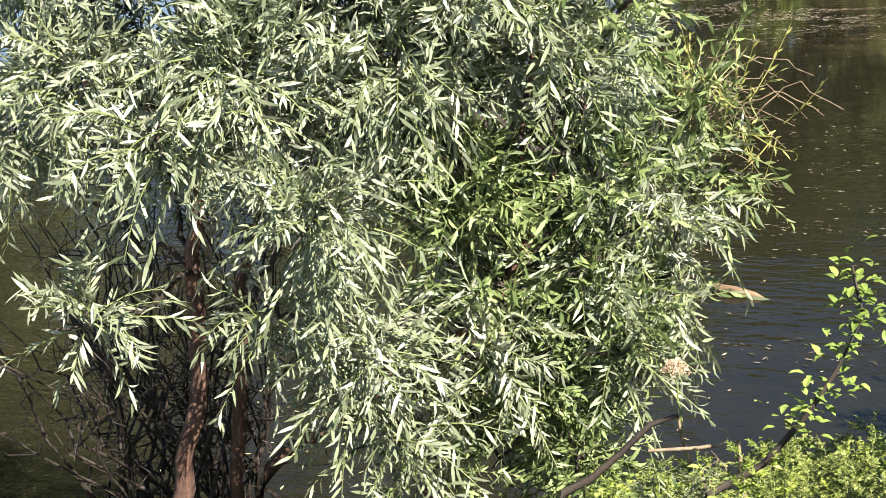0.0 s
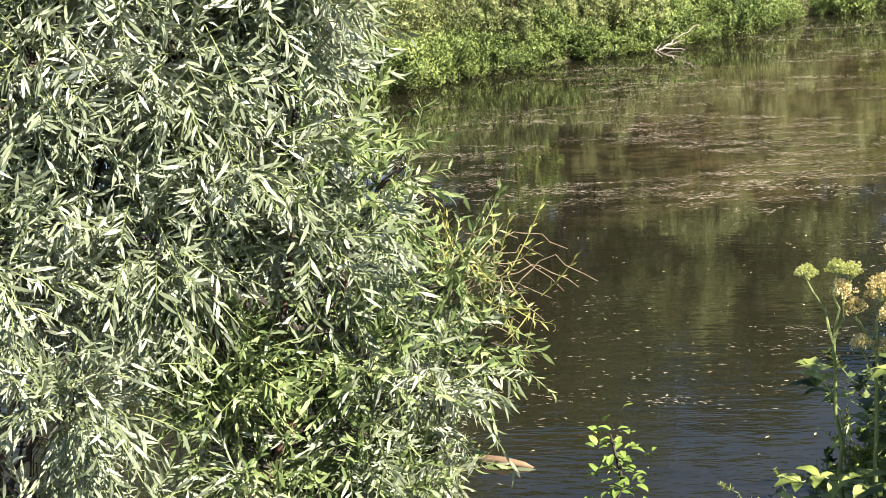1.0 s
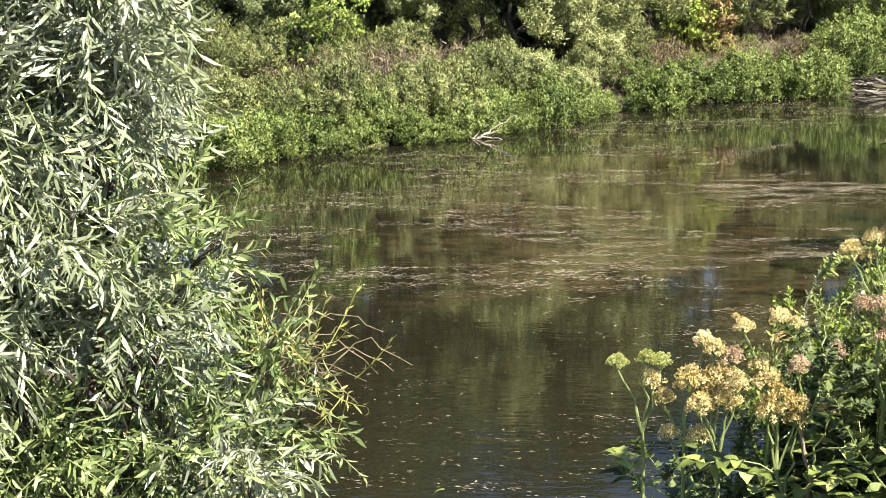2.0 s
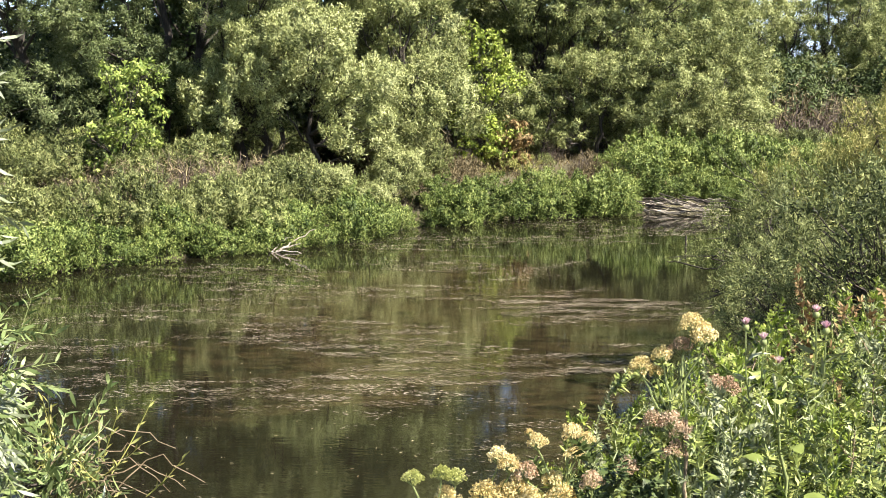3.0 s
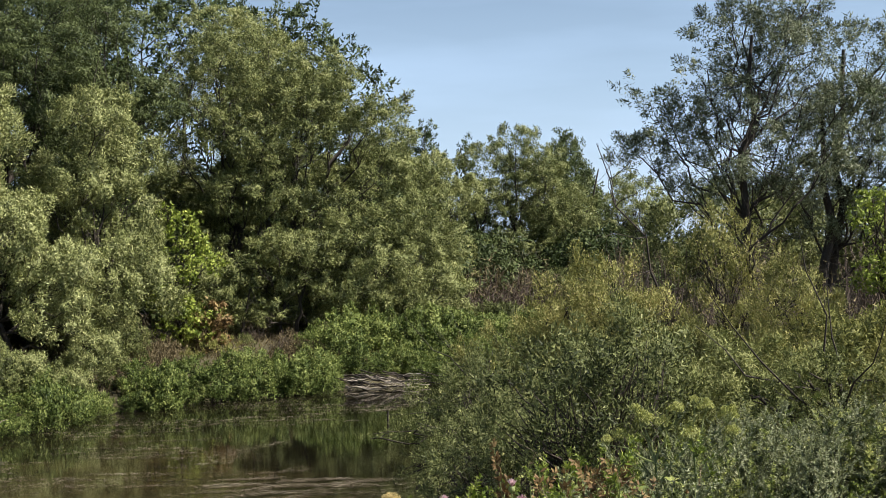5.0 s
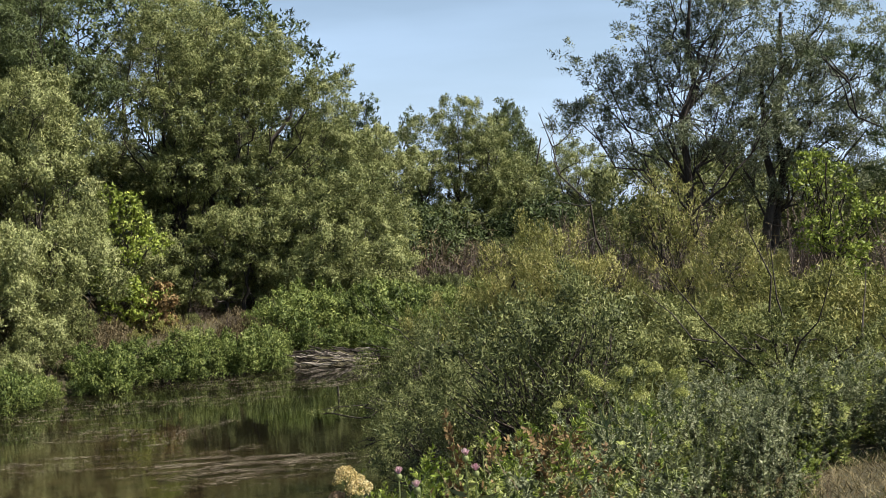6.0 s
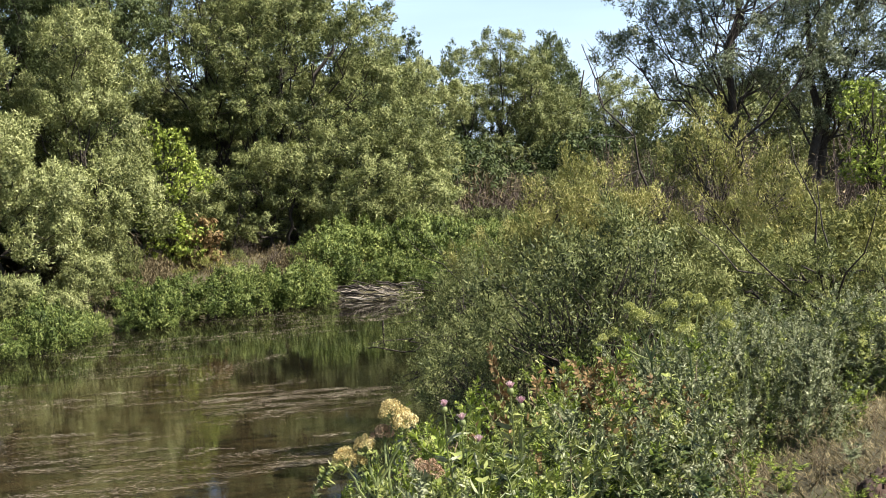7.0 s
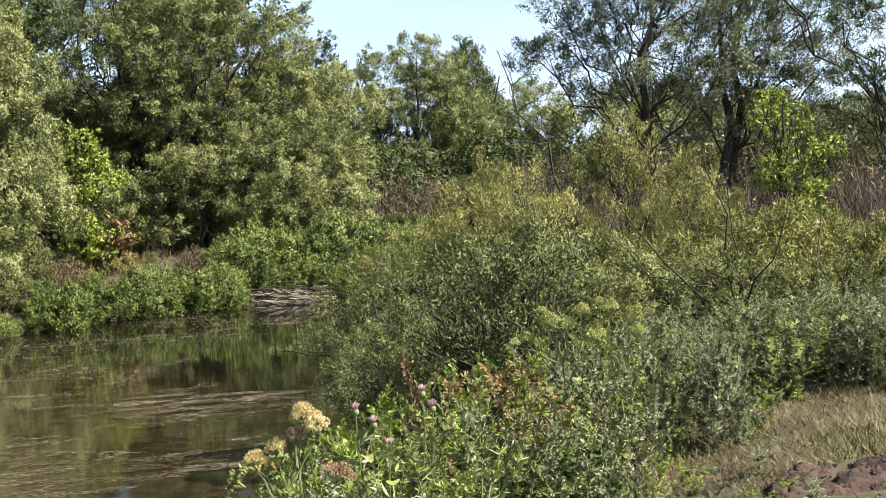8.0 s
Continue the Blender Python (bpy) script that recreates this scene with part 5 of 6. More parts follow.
# ---- herbs of the near slope ----
def herb(name, label, leaf_mat, stalk_mat, tall, stems, nodes, leaf_len, leaf_w, seed, shoots=4, lift=0.5, group="", taper=0.6, spread=0.16, category="herb"):
    """A leafy herb of several stalks with side shoots; leaves shrink towards the top."""
    g = np.random.default_rng(seed)
    root = thing(name, 0, 0, -50, label, category, group)
    pos, tan, size, side_shoots = [], [], [], []
    for i in range(stems):
        foot = np.array([g.normal(0, 0.05), g.normal(0, 0.05), -0.05])
        tip = np.array([g.normal(0, spread), g.normal(0, spread), tall * g.uniform(0.7, 1.05)])
        line = bent(foot, tip, g, 9, 0, 0.02)
        lines = [(line, 1.0)]
        part("stalk", [tube(line, np.linspace(0.0065, 0.002, 9), 5)], stalk_mat, root)
        for _ in range(shoots):
            a = line[g.integers(3, 9)]
            l2 = bent(a, a + unit(np.array([g.normal(), g.normal(), 1.1])) * tall * g.uniform(0.1, 0.24), g, 5, 0, 0.03)
            side_shoots.append(tube(l2, np.linspace(0.003, 0.0012, 5), 4))
            lines.append((l2, 0.6))
        for ln, f in lines:
            n = int(nodes * (1.0 if f == 1.0 else 0.4))
            u = g.uniform(0.1 if f == 1.0 else 0.2, 1, n)
            idx = u * (len(ln) - 1)
            pos.append(np.array([np.interp(idx, np.arange(len(ln)), ln[:, k]) for k in range(3)]).T)
            tan.append(np.repeat(unit(ln[-1] - ln[0])[None], n, 0))
            size.append(f * (1 - taper * u))
    pos, tan, size = np.concatenate(pos), np.concatenate(tan), np.concatenate(size)
    n = len(pos)
    out = unit(np.cross(tan, g.normal(size=(n, 3))))
    d = unit(out + lift * tan + 0.25 * g.normal(size=(n, 3)))
    side = unit(np.cross(d, tan) + 0.35 * g.normal(size=(n, 3)))
    s = size * g.uniform(0.6, 1.2, n)
    tagged(part("foliage", [simple_leaves(pos, d, side, leaf_len * s, leaf_w * s)], leaf_mat, root), kind="stuff")
    tagged(part("side_growth", side_shoots, stalk_mat, root), kind="stuff")
    return root


def broad_leaf(g, length, width):
    """One large wavy leaf with a midrib fold."""
    u = np.linspace(0, 1, 7)
    w = width / 2 * np.sin(np.pi * u ** 0.75) ** 0.8
    z = 0.12 * length * np.sin(2.6 * u) - 0.1 * length * u ** 2
    mid = np.column_stack([u * length, 0 * u, z])
    lf = np.column_stack([u * length, w, z + 0.25 * w + g.normal(0, 0.03 * width, 7)])
    rt = np.column_stack([u * length, -w, z + 0.25 * w + g.normal(0, 0.03 * width, 7)])
    k = np.arange(6)
    return np.concatenate([lf, mid, rt]), np.concatenate([np.stack([k, k + 7, k + 8, k + 1], -1), np.stack([k + 7, k + 14, k + 15, k + 8], -1)])


def put(vf, x, y, z, yaw, pitch=0.0, s=1.0):
    m = np.array(Matrix.LocRotScale((x, y, z), Euler((0, pitch, yaw)), (s, s, s)))
    return vf[0] @ m[:3, :3].T + m[:3, 3], vf[1]


def burdock(name, label, seed, tall=0.8, leaves=7, length=0.15, width=0.1, mat=None):
    g = np.random.default_rng(seed)
    root = thing(name, 0, 0, -50, label, "herb", "broad-leaved herbs")
    stem = bent((0, 0, -0.05), (g.normal(0, 0.06), g.normal(0, 0.06), tall), g, 8, 0, 0.02)
    part("stalk", [tube(stem, np.linspace(0.011, 0.004, 8), 6)], M_STALK, root, "", True)
    for i in range(leaves):
        u = (i + 0.6) / leaves
        p = stem[min(7, int(u * 7.9))]
        yaw, s = i * 2.4 + g.normal(0, 0.3), 1.15 - 0.7 * u
        q = p + np.array([math.cos(yaw), math.sin(yaw), 0.5]) * 0.1 * s
        leaf = part("leaf", [put(broad_leaf(g, length, width), *q, yaw, g.uniform(-0.35, 0.35), s)], mat or M_HERB, root, "", True)
        part("leaf_stem", [tube(bent(p, q, g, 4), np.linspace(0.004, 0.003, 4), 4)], M_STALK, leaf)
    return root


def flower_head(g, c, r):
    """A thistle head: scaly cup and a tuft of florets."""
    n = 60
    a, b = g.uniform(0, 6.28, n), g.uniform(0, 0.95, n)
    d = unit(np.column_stack([np.cos(a) * b, np.sin(a) * b, np.ones(n)]))
    tuft = simple_leaves(np.repeat(c[None], n, 0), d, unit(np.cross(d, g.normal(size=(n, 3)))), r * 1.5, r * 0.22)
    cup = tube([c - [0, 0, r * 1.1], c - [0, 0, r * 0.8], c - [0, 0, r * 0.3], c + [0, 0, r * 0.1]], [r * 0.25, r * 0.6, r * 0.65, r * 0.45], 8)
    return tuft, cup


def thistle(x, y, heads, seed):
    g = np.random.default_rng(seed)
    z0 = base_z(x, y)
    root = thing("thistle", x, y, z0, "pink-flowered thistle with branching spiny stalks", "thistle", "thistles")
    pos, dirs = [], []
    for hx, hy, hz in heads:
        c = np.array([hx - x, hy - y, hz - z0])
        line = bent((0, 0, -0.05), c - [0, 0, 0.02], g, 9, 0, 0.02)
        part("stalk", [tube(line, np.linspace(0.006, 0.0025, 9), 5)], M_STALK, root)
        tuft, cup = flower_head(g, c, 0.019)
        head = part("flower_head", [cup], M_STALK, root, "green scaly cup", True)
        part("floret_tuft", [tuft], M_PINK, head, "pink florets")
        i = g.uniform(1, 7.5, 26)
        pos.append(np.array([np.interp(i, np.arange(9), line[:, k]) for k in range(3)]).T)
    pos = np.concatenate(pos)
    n = len(pos)
    d = unit(np.column_stack([g.normal(size=n), g.normal(size=n), g.uniform(0, 0.7, n)]))
    part("foliage", lance_leaves(pos, d, unit(np.cross(d, g.normal(size=(n, 3)))), g.uniform(0.04, 0.10, n), g.uniform(0.012, 0.022, n), g), M_MUGWORT, root)
    return root


def umbel(g, root, c, r, mat, hub_drop=0.9):
    """A compound umbel: rays from one hub to a dome of seed clusters."""
    c = np.asarray(c, float)
    hub = c - [0, 0, r * hub_drop]
    n = 26
    a, q = np.arange(n) * 2.4, np.sqrt((np.arange(n) + 0.5) / n)
    tips = c + np.column_stack([np.cos(a) * q * r, np.sin(a) * q * r, r * (0.95 * (1 - q ** 2) - 0.25)]) + g.normal(0, 0.12 * r, (n, 3))
    m = 46
    d = unit(g.normal(size=(n * m, 3)))
    p = np.repeat(tips, m, 0) + d * r * 0.22 * g.uniform(0.5, 1, (n * m, 1))
    fl = simple_leaves(p, unit(d + 0.6 * g.normal(size=d.shape)), unit(np.cross(d, g.normal(size=d.shape))), r * 0.17, r * 0.12)
    ob = part("umbel", [fl], mat, root)
    tagged(part("ray_growth", [tube(np.array([hub, (hub + t) / 2 + [0, 0, -0.05 * r], t]), [0.0012, 0.001, 0.0008], 3) for t in tips], M_STALK, ob), kind="stuff")
    return hub


def angelica(x, y, umbels, mat, seed, label, leaves=5):
    """Umbels are (x, y, z, radius) in the world; stalks branch from one main stem."""
    g = np.random.default_rng(seed)
    z0 = base_z(x, y)
    o = np.array([x, y, z0])
    root = thing("angelica", x, y, z0, label, "umbellifer", "angelica plants")
    ztop = max(u[2] for u in umbels) - z0
    cx, cy = np.mean([u[0] for u in umbels]) - x, np.mean([u[1] for u in umbels]) - y
    main = bent((0, 0, -0.05), (cx, cy, ztop * 0.78), g, 9, 0, 0.015)
    part("main_stem", [tube(main, np.linspace(0.011, 0.006, 9), 7)], M_DRY_STALK if mat is M_UMBEL_BROWN else M_STALK, root, "", True)
    for ux, uy, uz, r in umbels:
        hub = umbel(g, root, np.array([ux, uy, uz]) - o, r * (1.0 if y < 7 else 0.8), mat)
        k = int(np.clip(np.searchsorted(main[:, 2], hub[2] - 0.25), 3, 8))
        part("stalk", [tube(bent(main[k], hub, g, 6, -0.06, 0.03), np.linspace(0.0055, 0.003, 6), 5)], M_STALK, root)
    for i in range(leaves):
        p = main[2 + i % 5]
        yaw = g.uniform(0, 6.28)
        rib = bent(p, p + np.array([math.cos(yaw) * 0.28, math.sin(yaw) * 0.28, 0.08]), g, 5, -0.1, 0.03)
        bits = [put(broad_leaf(g, 0.10, 0.052), *rib[j], yaw + s, g.uniform(-0.3, 0.3)) for j in (2, 3, 4) for s in (-0.9, 0.9)] + [put(broad_leaf(g, 0.11, 0.06), *rib[4], yaw)]
        leaf = part("leaf", bits, M_HERB, root, "", True)
        part("leaf_stem", [tube(rib, np.linspace(0.004, 0.002, 5), 4)], M_STALK, leaf)


def angelica_stand():
    ripe, fresh, faded = "angelica with ripe yellow seed umbels", "angelica with green unripe umbels", "angelica with faded pinkish brown umbels"
    angelica(-0.33, 5.62, [(-0.43, 5.49, 3.98, .035), (-0.33, 5.49, 4.00, .03), (-0.28, 5.50, 3.98, .036)], M_UMBEL_GREEN, 1, fresh)
    angelica(-0.22, 5.45, [(-0.31, 5.50, 3.91, .042), (-0.27, 5.50, 3.85, .038), (-0.25, 5.50, 3.72, .038), (-0.15, 5.50, 3.71, .045), (-0.13, 5.50, 4.06, .036), (-0.09, 5.50, 4.03, .04)], M_UMBEL_YELLOW, 2, ripe)
    angelica(-0.08, 5.4, [(-0.17, 5.48, 3.92, .055), (-0.12, 5.52, 3.90, .055), (-0.07, 5.50, 3.93, .055), (-0.02, 5.47, 3.91, .05), (-0.05, 5.46, 3.85, .05), (-0.14, 5.44, 3.84, .05)], M_UMBEL_YELLOW, 3, ripe)
    angelica(0.12, 5.5, [(0.09, 5.50, 3.92, .05), (0.12, 5.50, 3.86, .052), (0.09, 5.48, 3.81, .05), (0.19, 5.50, 3.83, .045), (0.19, 5.50, 3.78, .04), (0.06, 5.52, 3.97, .036)], M_UMBEL_YELLOW, 4, ripe)
    angelica(0.12, 5.62, [(0.01, 5.50, 4.11, .034), (0.13, 5.50, 4.14, .038), (0.18, 5.50, 4.12, .03), (0.14, 5.50, 4.07, .034), (-0.02, 5.55, 4.13, .016)], M_UMBEL_YELLOW, 5, ripe)
    angelica(0.27, 5.5, [(0.20, 5.50, 3.97, .038), (0.30, 5.49, 3.83, .034), (0.32, 5.49, 4.02, .038), (-0.03, 5.5, 4.0, .04)], M_UMBEL_BROWN, 6, faded)
    angelica(0.47, 5.55, [(0.37, 5.49, 4.38, .042), (0.44, 5.49, 4.42, .034), (0.54, 5.48, 4.53, .042), (0.58, 5.47, 4.49, .045), (0.42, 5.5, 4.36, .025)], M_UMBEL_YELLOW, 7, ripe, 3)
    angelica(0.52, 5.4, [(0.66, 5.46, 4.31, .042), (0.62, 5.47, 4.32, .034), (0.41, 5.49, 4.19, .036), (0.47, 5.48, 4.19, .042), (0.48, 5.48, 4.09, .042), (0.51, 5.48, 4.15, .038), (0.51, 5.5, 4.45, .036)], M_UMBEL_BROWN, 8, faded, 3)
    angelica(2.1, 7.85, [(2.03, 7.75, 4.53, .06), (2.11, 7.72, 4.51, .05), (2.24, 7.69, 4.45, .08), (1.91, 7.78, 4.45, .045), (1.99, 7.78, 4.58, .035), (2.18, 7.71, 4.58, .05)], M_UMBEL_GREEN, 9, fresh)
    angelica(2.36, 7.75, [(2.32, 7.67, 4.59, .05), (2.42, 7.63, 4.55, .06), (2.44, 7.64, 4.46, .05), (2.27, 7.7, 4.62, .03), (1.84, 7.77, 4.43, .035)], M_UMBEL_GREEN, 10, fresh)
    angelica(-1.52, 4.85, [(-1.60, 4.75, 3.24, .04)], M_UMBEL_BROWN, 11, faded, 2)


angelica_stand()
thistle(0.75, 5.6, [(0.72, 5.46, 4.53), (0.78, 5.45, 4.48), (0.83, 5.44, 4.40)], 301)
thistle(0.98, 5.55, [(0.95, 5.42, 4.58), (0.99, 5.45, 4.52)], 302)


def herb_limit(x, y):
    """How high the herbs reach (world z): a dip angle per bearing, fitted to the camera's view."""
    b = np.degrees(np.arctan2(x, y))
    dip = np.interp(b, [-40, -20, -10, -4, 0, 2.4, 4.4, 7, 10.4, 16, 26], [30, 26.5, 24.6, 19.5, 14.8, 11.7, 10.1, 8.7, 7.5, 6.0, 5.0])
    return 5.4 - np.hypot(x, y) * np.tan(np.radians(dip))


SORREL = [(1.36, 7.08, 4.41), (1.44, 6.86, 4.41), (1.61, 7.12, 4.38), (1.66, 6.81, 4.4), (1.86, 6.86, 4.4)]


def plant_herbs():
    g = np.random.default_rng(55)
    mug = [herb("mugwort", "grey-green mugwort with feathery upright shoots", M_MUGWORT, M_STALK, 1.0, 3, 150, 0.075, 0.03, 310 + i, 8, 0.75, "mugwort plants") for i in range(4)]
    tall = [herb("willowherb", "leafy green willowherb with narrow leaves", M_HERB, M_STALK, 1.0, 3, 140, 0.09, 0.03, 320 + i, 6, 0.5, "willowherb plants") for i in range(3)]
    light = [herb("sow_thistle", "yellow-green weedy stalks with thin leaves", M_LIME, M_STALK, 1.0, 3, 95, 0.095, 0.034, 330 + i, 7, 0.7, "yellow-green herbs") for i in range(2)]
    dry = [herb("dry_dock", "withered brown dock stalks with rusty seed clusters", M_BROWN_LEAF, M_DRY_STALK, 1.0, 3, 90, 0.03, 0.015, 340 + i, 6, 0.9, "withered docks", 0.3) for i in range(3)]
    bur = [burdock("burdock", "green burdock with broad drooping leaves", 350 + i) for i in range(3)]
    rusty = [herb("sorrel", "rusty brown sorrel stalks gone to seed", M_RED, M_STALK, 1.0, 3, 70, 0.07, 0.036, 345 + i, 6, 0.6, "sorrel plants", 0.3) for i in range(2)]
    for x, y, top in SORREL:
        z = float(height(np.array(x), np.array(y)))
        copy_thing(rusty[int(g.integers(2))], Matrix.Identity(4)).matrix_basis = Matrix.LocRotScale((x, y, z - 0.03), Euler((0, 0, g.uniform(0, 6.28))), (0.9, 0.9, top - z))
    drop_protos(rusty)
    # added low layer; its dark leaf colour stands in for shade between herbs
    low = [herb("nettle", "added low nettles with shade-dark leaf colour filling gaps under taller herbs", M_SHADE_NETTLE, M_STALK, 1.0, 2, 130, 0.12, 0.06, 360 + i, 3, 0.3, "nettle plants", 0.4, 0.22) for i in range(3)]
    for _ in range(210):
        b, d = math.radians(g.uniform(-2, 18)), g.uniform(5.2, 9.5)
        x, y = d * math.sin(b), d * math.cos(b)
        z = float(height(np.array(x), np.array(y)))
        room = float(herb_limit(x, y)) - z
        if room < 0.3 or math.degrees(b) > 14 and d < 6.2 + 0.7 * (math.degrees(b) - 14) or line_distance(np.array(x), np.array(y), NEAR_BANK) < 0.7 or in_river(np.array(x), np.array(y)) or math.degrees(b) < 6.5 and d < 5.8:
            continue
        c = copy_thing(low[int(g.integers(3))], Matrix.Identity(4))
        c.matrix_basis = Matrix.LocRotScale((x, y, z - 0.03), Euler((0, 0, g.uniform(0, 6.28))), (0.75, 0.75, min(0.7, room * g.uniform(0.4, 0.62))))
    drop_protos(low)
    kinds = [mug, tall, light, dry, bur]
    count = 0
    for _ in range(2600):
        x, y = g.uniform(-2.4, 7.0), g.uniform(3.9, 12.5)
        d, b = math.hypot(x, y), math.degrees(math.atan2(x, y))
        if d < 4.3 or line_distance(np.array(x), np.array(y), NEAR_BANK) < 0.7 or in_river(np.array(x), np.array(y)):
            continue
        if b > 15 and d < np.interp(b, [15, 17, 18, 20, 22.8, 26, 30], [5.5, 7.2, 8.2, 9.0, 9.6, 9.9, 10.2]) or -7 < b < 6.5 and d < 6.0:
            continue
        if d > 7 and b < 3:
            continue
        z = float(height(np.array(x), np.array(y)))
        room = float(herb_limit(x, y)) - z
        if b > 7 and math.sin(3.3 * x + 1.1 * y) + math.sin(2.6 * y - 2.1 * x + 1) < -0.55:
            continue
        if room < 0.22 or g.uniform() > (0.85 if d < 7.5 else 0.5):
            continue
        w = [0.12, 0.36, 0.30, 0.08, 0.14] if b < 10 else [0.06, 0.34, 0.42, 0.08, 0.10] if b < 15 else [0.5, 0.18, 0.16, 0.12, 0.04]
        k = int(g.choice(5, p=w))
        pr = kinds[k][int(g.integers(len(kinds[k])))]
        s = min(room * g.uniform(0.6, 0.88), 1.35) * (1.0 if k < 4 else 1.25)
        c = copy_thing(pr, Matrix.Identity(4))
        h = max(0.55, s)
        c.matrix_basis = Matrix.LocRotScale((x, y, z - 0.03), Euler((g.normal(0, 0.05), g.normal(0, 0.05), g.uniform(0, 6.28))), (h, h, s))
        count += 1
        if count >= 480:
            break
    # the silvery band behind the dry grass
    for i in range(84):
        deg = 15.5 + 12.5 * (i + g.uniform(0, 1)) / 84
        d = float(np.interp(deg, [15.5, 17, 19, 21.5, 25, 28], [8.6, 9.2, 9.9, 10.2, 10.5, 10.6])) + 1.5 * g.uniform(0, 1) ** 1.5
        x, y = d * math.sin(math.radians(deg)), d * math.cos(math.radians(deg))
        z = float(height(np.array(x), np.array(y)))
        pr = mug[int(g.integers(4))] if g.uniform() < 0.65 else tall[int(g.integers(3))]
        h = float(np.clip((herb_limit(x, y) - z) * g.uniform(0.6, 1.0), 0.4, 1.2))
        copy_thing(pr, Matrix.Identity(4)).matrix_basis = Matrix.LocRotScale((x, y, z - 0.03), Euler((g.normal(0, 0.05), g.normal(0, 0.05), g.uniform(0, 6.28))), (0.8, 0.8, h))
    for _ in range(70):
        b, d = math.radians(g.uniform(14.5, 24)), g.uniform(6.6, 10.0)
        x, y = d * math.sin(b), d * math.cos(b)
        if math.hypot((x - 3.55) / 1.0, (y - 7.0) / 0.7) < 1 or g.uniform() < (d - 6.6) * (math.degrees(b) - 14.5) / 40:
            continue
        pr = (dry, dry, mug, light)[int(g.integers(4))][int(g.integers(2))]
        s = g.uniform(0.2, 0.62) if math.degrees(b) < 19 else g.uniform(0.12, 0.3)
        c = copy_thing(pr, Matrix.Identity(4))
        c.matrix_basis = Matrix.LocRotScale((x, y, float(height(np.array(x), np.array(y))) - 0.03), Euler((g.normal(0, 0.12), g.normal(0, 0.12), g.uniform(0, 6.28))), (0.5, 0.5, s))
    drop_protos(mug + tall + light + dry + bur)


plant_herbs()


def slope_branches():
    g = np.random.default_rng(66)
    a = thing("dead_branch", -1.97, 4.59, 2.6, "black crooked dead branch among the herbs", "branch")
    o = np.array(a.location)
    part("stem", [tube(np.array([(-2.05, 4.56, 2.62), (-1.97, 4.59, 2.81), (-1.88, 4.62, 2.86), (-1.78, 4.66, 2.95), (-1.68, 4.70, 3.05), (-1.59, 4.73, 3.08)]) - o, [0.017, 0.015, 0.014, 0.012, 0.01, 0.007], 6)], M_TWIG, a, "", True)
    b = thing("rose_shoot", -1.45, 4.36, 2.75, "arching dark shoot with green leaves at its end", "shrub")
    o = np.array(b.location)
    line = np.array([(-1.47, 4.36, 2.74), (-1.39, 4.38, 2.98), (-1.22, 4.42, 3.09), (-1.10, 4.45, 3.24), (-1.00, 4.48, 3.40), (-0.92, 4.49, 3.58), (-0.95, 4.49, 3.74)]) - o
    part("stem", [tube(line, np.linspace(0.015, 0.004, 7), 6)], M_TWIG, b, "", True)
    for i in range(190):
        u = g.uniform(2.6, 6)
        p = np.array([np.interp(u, np.arange(7), line[:, k]) for k in range(3)]) + g.normal(0, 0.045, 3)
        part("leaf", [put(broad_leaf(g, 0.042, 0.022), *p, g.uniform(0, 6.28), g.uniform(-0.7, 0.5), g.uniform(0.6, 1.2))], M_MAPLE, b)
    c = thing("broken_stalk", -1.37, 4.69, 2.7, "bent dry brown stalk snapped over", "stalk")
    o = np.array(c.location)
    part("stem", [tube(np.array([(-1.66, 4.60, 3.0), (-1.5, 4.65, 3.005), (-1.38, 4.69, 3.02)]) - o, [0.006, 0.007, 0.007], 6)], M_DRY_STALK, c, "", True)
    part("stem", [tube(np.array([(-1.375, 4.69, 3.025), (-1.37, 4.69, 2.92), (-1.36, 4.7, 2.68)]) - o, [0.007, 0.007, 0.008], 6)], M_DRY_STALK, c, "", True)


slope_branches()


